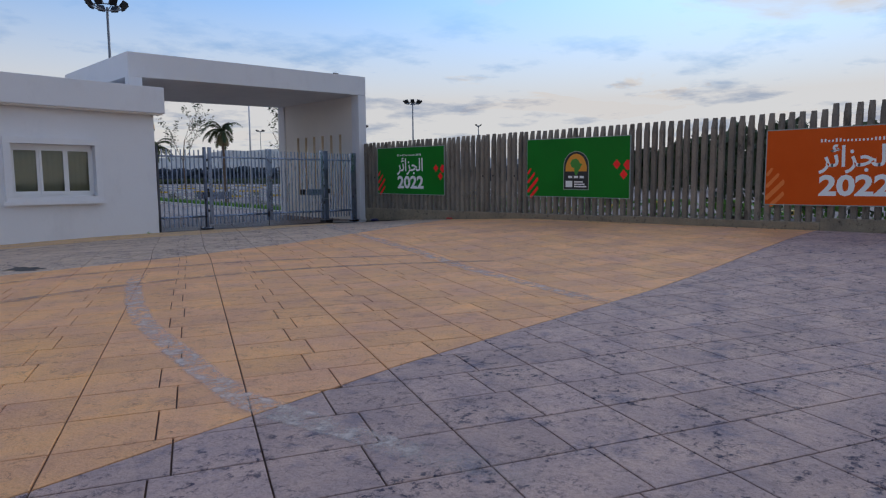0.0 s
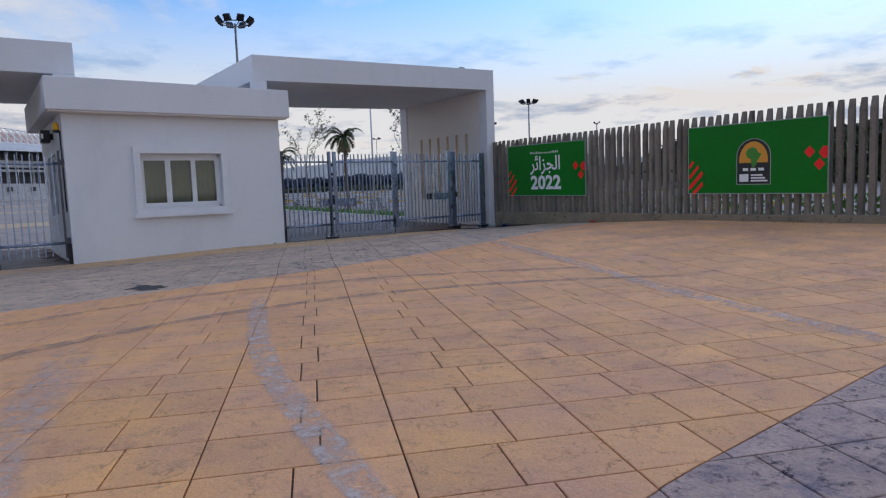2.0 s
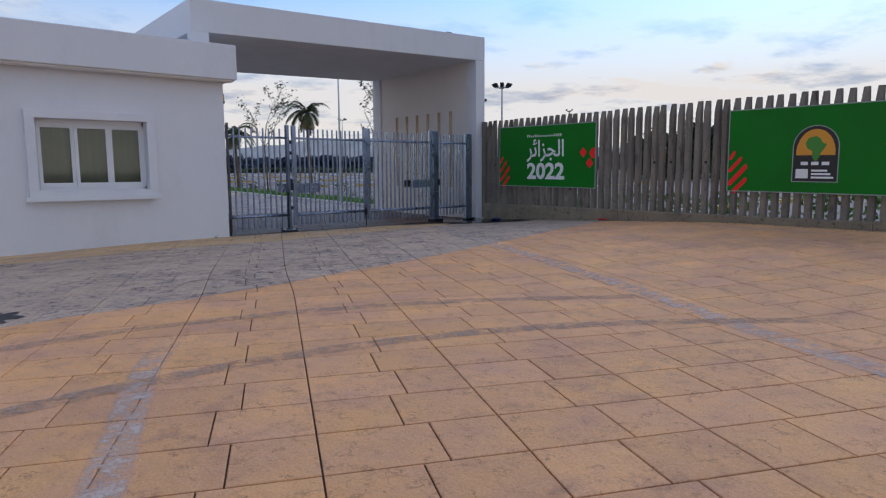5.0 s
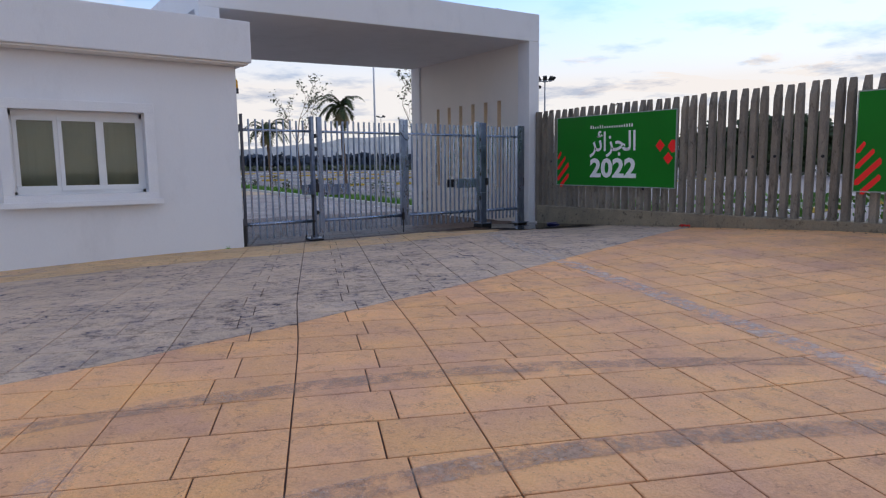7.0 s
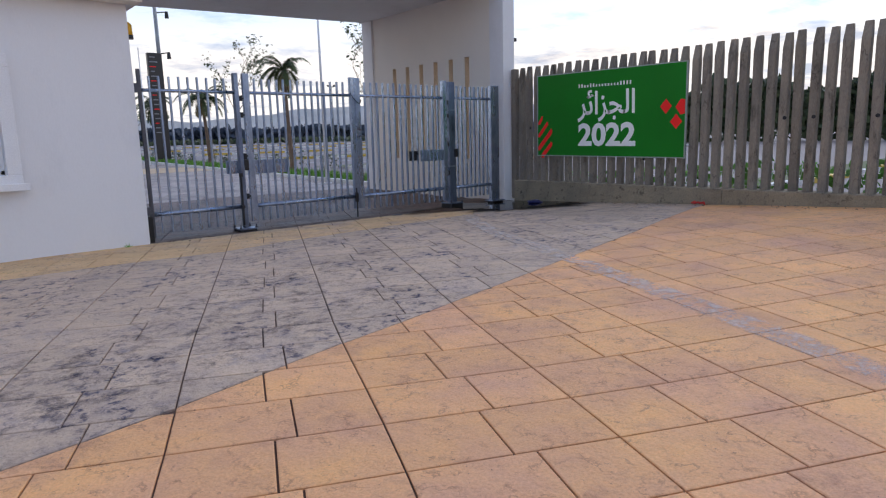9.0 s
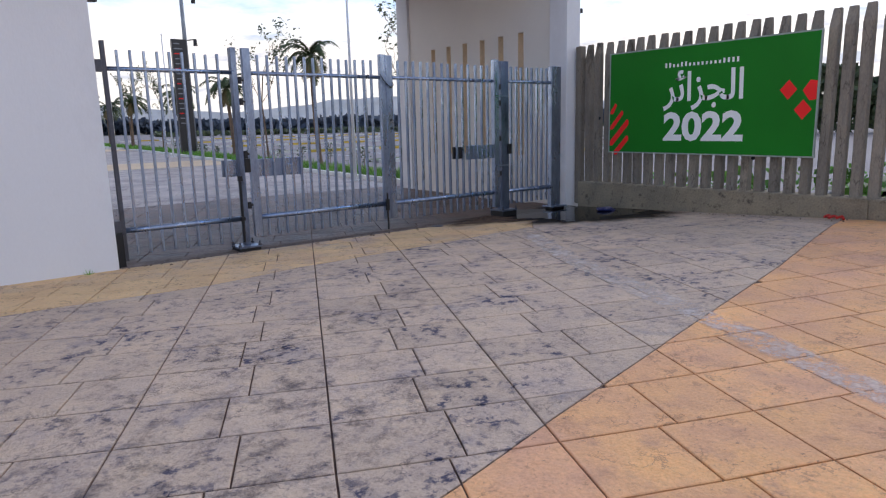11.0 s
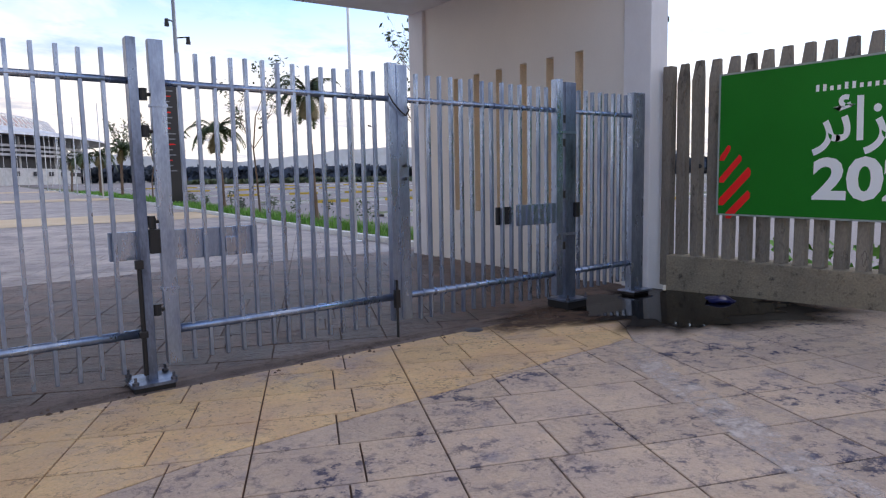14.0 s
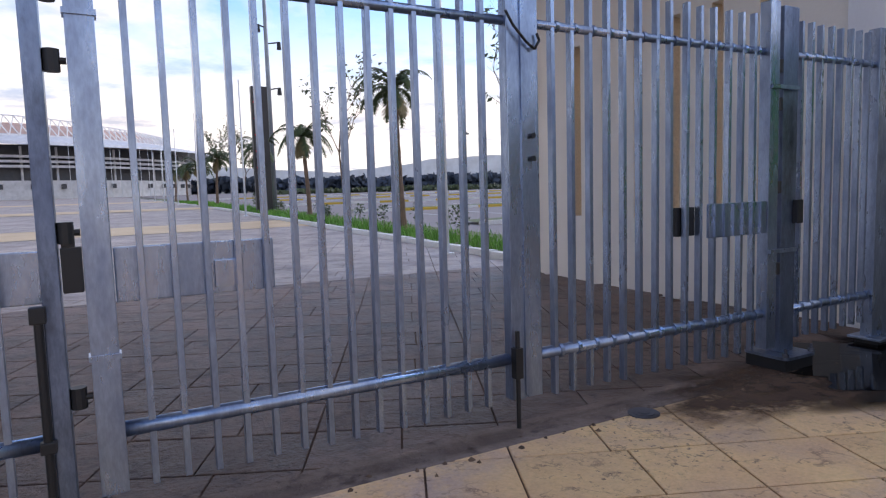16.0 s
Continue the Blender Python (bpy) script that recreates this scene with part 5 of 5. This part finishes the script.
# hills, distance haze painted as a pale colour
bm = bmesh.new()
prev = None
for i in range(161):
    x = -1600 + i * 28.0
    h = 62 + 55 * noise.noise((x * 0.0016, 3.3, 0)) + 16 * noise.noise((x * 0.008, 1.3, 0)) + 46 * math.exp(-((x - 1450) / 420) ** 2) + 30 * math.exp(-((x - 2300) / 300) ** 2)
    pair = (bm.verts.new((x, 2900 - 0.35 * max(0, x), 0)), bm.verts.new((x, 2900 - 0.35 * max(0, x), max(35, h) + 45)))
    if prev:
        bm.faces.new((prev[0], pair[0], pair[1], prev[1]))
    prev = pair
tagged(link("backdrop", bm, M_HILL), "hills on the horizon with haze in their pale colour", "hills", kind="structure")

# ---- stamped paving, piece by piece ----
ANG = radians(24.8)
U, V = Vector((math.sin(ANG), math.cos(ANG))), Vector((math.cos(ANG), -math.sin(ANG)))


def curve_y(pts):
    def f(x):
        if x <= pts[0][0]:
            return pts[0][1]
        for (a, b), (c, d) in zip(pts, pts[1:]):
            if x <= c:
                return b + (d - b) * (x - a) / (c - a)
        return pts[-1][1]
    return f


EDGE_A = curve_y([(-8, 3.3), (0.7, 3.62), (2, 3.75), (3.5, 3.9), (6, 3.97), (9.2, 4.05), (12, 4.05), (16.7, 4.0)])
EDGE_B = curve_y([(-8, 11.6), (-2, 12.1), (2, 12.7), (4.8, 13.05), (6.3, 13.33), (7.6, 13.68), (8.4, 13.85), (9.3, 14.05), (11, 14.36), (12.1, 14.55), (13.25, 14.75), (15.85, 15.34), (16.7, 15.5)])
EDGE_C = curve_y([(-8, 18.9), (2.5, 18.85), (7.1, 18.76), (8.8, 18.62), (9.9, 18.78), (11.6, 18.80), (12.9, 18.84), (13.9, 18.86), (14.5, 19.5), (15.0, 20.31), (17, 20.31)])
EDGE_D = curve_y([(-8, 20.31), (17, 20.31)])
# where the canopy shade painted into the inner paving ends
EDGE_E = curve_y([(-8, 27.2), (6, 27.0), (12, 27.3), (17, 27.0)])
EDGES = (EDGE_A, EDGE_B, EDGE_C, EDGE_D, EDGE_E)


def clip_poly(poly, f, above):
    cx = sum(p[0] for p in poly) / len(poly)
    y0, m = f(cx), (f(cx + 0.3) - f(cx - 0.3)) / 0.6

    def d(p):
        v = p[1] - (y0 + m * (p[0] - cx))
        return v if above else -v
    out = []
    for a, b in zip(poly, poly[1:] + poly[:1]):
        da, db = d(a), d(b)
        if da >= 0:
            out.append(a)
        if (da >= 0) != (db >= 0):
            t = da / (da - db)
            out.append((a[0] + (b[0] - a[0]) * t, a[1] + (b[1] - a[1]) * t))
    return out


def shrink(poly, g):
    c = (sum(p[0] for p in poly) / len(poly), sum(p[1] for p in poly) / len(poly))
    n = len(poly)
    out = []
    for i in range(n):
        p, a, b = Vector(poly[i]), Vector(poly[i - 1]), Vector(poly[(i + 1) % n])
        if (p - a).length < 1e-4 or (b - p).length < 1e-4:
            return None
        e1, e2 = (p - a).normalized(), (b - p).normalized()
        n1, n2 = Vector((-e1.y, e1.x)), Vector((-e2.y, e2.x))
        k = n1 + n2
        if k.length < 0.2:
            return None
        k = k / max(0.3, k.dot(n1))
        q = p + k * g
        out.append((q.x, q.y))
    return out


def area(poly):
    return 0.5 * sum(a[0] * b[1] - b[0] * a[1] for a, b in zip(poly, poly[1:] + poly[:1]))


zones = [("ochre_pavement", M_ORANGE, "ochre stamped concrete paving with dark joints", lambda c: math.hypot(c[0] - 4.5, c[1] - 8.0)),
         ("slate_pavement", M_GREY, "mottled slate grey stamped concrete paving", lambda c: math.hypot(c[0] - 3.5, c[1] - 2.5)),
         ("gate_pavement", M_GATEGREY, "pale slate stamped concrete paving before the gates", lambda c: math.hypot(c[0] - 9.8, c[1] - 16.5)),
         ("yellow_pavement", M_YELLOW, "worn yellow stamped concrete strip before the gates", lambda c: math.hypot(c[0] - 10.5, c[1] - 19.5)),
         ("inner_pavement", M_INNER_SHADED, "brown-grey stamped paving inside the gates, canopy shade in its colour", lambda c: math.hypot(c[0] - 12, c[1] - 22)),
         ("plaza_pavement", M_PLAZA, "grey stamped concrete paving of the plaza", lambda c: math.hypot(c[0] - 13, c[1] - 27))]
tiles = [[] for z in zones]
rg = random.Random(77)
PV, PU = 1.118, 0.535


def lane(u):
    """Side offset of the long joints, which step over between the two pours."""
    return 0.25 - 0.075 * smoothstep((u - 13.5) / 3.0)


for iv in range(-26, 18):
    for iu in range(-5, 101):
        v0, u0 = iv * PV, 7.257 + (iu - 14) * PU
        near_off, far_off = lane(u0), lane(u0 + PU)
        split = PV * (0.585 if iu % 2 else 0.475)
        split += rg.uniform(-0.02, 0.02)
        whole = rg.random() < 0.04
        for va, vb in (((0, PV),) if whole else ((0, split), (split, PV))):
            quad = [U * u0 + V * (v0 + near_off + va), U * u0 + V * (v0 + near_off + vb), U * (u0 + PU) + V * (v0 + far_off + vb), U * (u0 + PU) + V * (v0 + far_off + va)]
            quad = [(p.x, p.y) for p in quad]
            cx, cy = sum(p[0] for p in quad) / 4, sum(p[1] for p in quad) / 4
            if not (-6 < cx < 17.2 and -1.6 < cy < 46.3):
                continue
            if cy > 20.8 and (cx < -2 or cx > (16.6 if cy < 26.5 else 17.2) or 2.5 < cx < 8.2 and cy < 26.2):
                continue
            quad = clip_poly(quad, lambda x: -10.0, True)
            # keep clear of the fence footing
            flip = [(p[1], p[0]) for p in quad][::-1]
            flip = clip_poly(flip, lambda q: 16.61 if cy < 26.4 else 17.04, False)
            quad = [(p[1], p[0]) for p in flip][::-1]
            if len(quad) < 3:
                continue
            rest = quad
            for zi, f in zip((1, 0, 2, 3, 4, 5), EDGES + (None,)):
                piece = clip_poly(rest, f, False) if f else rest
                if len(piece) >= 3 and abs(area(piece)) > 0.004:
                    tiles[zi].append(piece)
                if not f:
                    break
                rest = clip_poly(rest, f, True)
                if len(rest) < 3:
                    break


def tile_geometry(poly, rnd):
    if area(poly) < 0:
        poly = poly[::-1]
    lo, hi = shrink(poly, 0.0058), shrink(poly, 0.0125)
    if not lo or not hi or area(hi) < 0.001:
        return None
    lift = rnd.uniform(-0.0012, 0.0012)
    n = len(lo)
    vs = [(x, y, gz(x, y) - 0.02) for x, y in lo] + [(x, y, gz(x, y) - 0.003) for x, y in lo] + [(x, y, gz(x, y) + lift) for x, y in hi]
    fs = [(i, (i + 1) % n, n + (i + 1) % n, n + i) for i in range(n)] + [(n + i, n + (i + 1) % n, 2 * n + (i + 1) % n, 2 * n + i) for i in range(n)]
    fs.append(tuple(range(2 * n, 3 * n)))
    return vs, fs


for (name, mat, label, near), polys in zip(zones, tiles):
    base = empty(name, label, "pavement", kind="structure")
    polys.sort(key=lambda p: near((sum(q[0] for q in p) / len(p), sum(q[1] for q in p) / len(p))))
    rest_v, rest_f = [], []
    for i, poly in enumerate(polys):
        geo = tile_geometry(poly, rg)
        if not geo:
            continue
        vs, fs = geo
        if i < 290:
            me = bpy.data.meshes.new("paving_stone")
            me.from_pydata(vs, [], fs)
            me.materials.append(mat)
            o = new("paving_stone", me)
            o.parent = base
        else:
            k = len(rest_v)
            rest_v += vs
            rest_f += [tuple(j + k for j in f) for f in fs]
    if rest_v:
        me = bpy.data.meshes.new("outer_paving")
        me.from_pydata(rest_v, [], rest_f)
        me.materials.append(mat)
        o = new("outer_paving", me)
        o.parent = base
        tagged(o, kind="stuff")
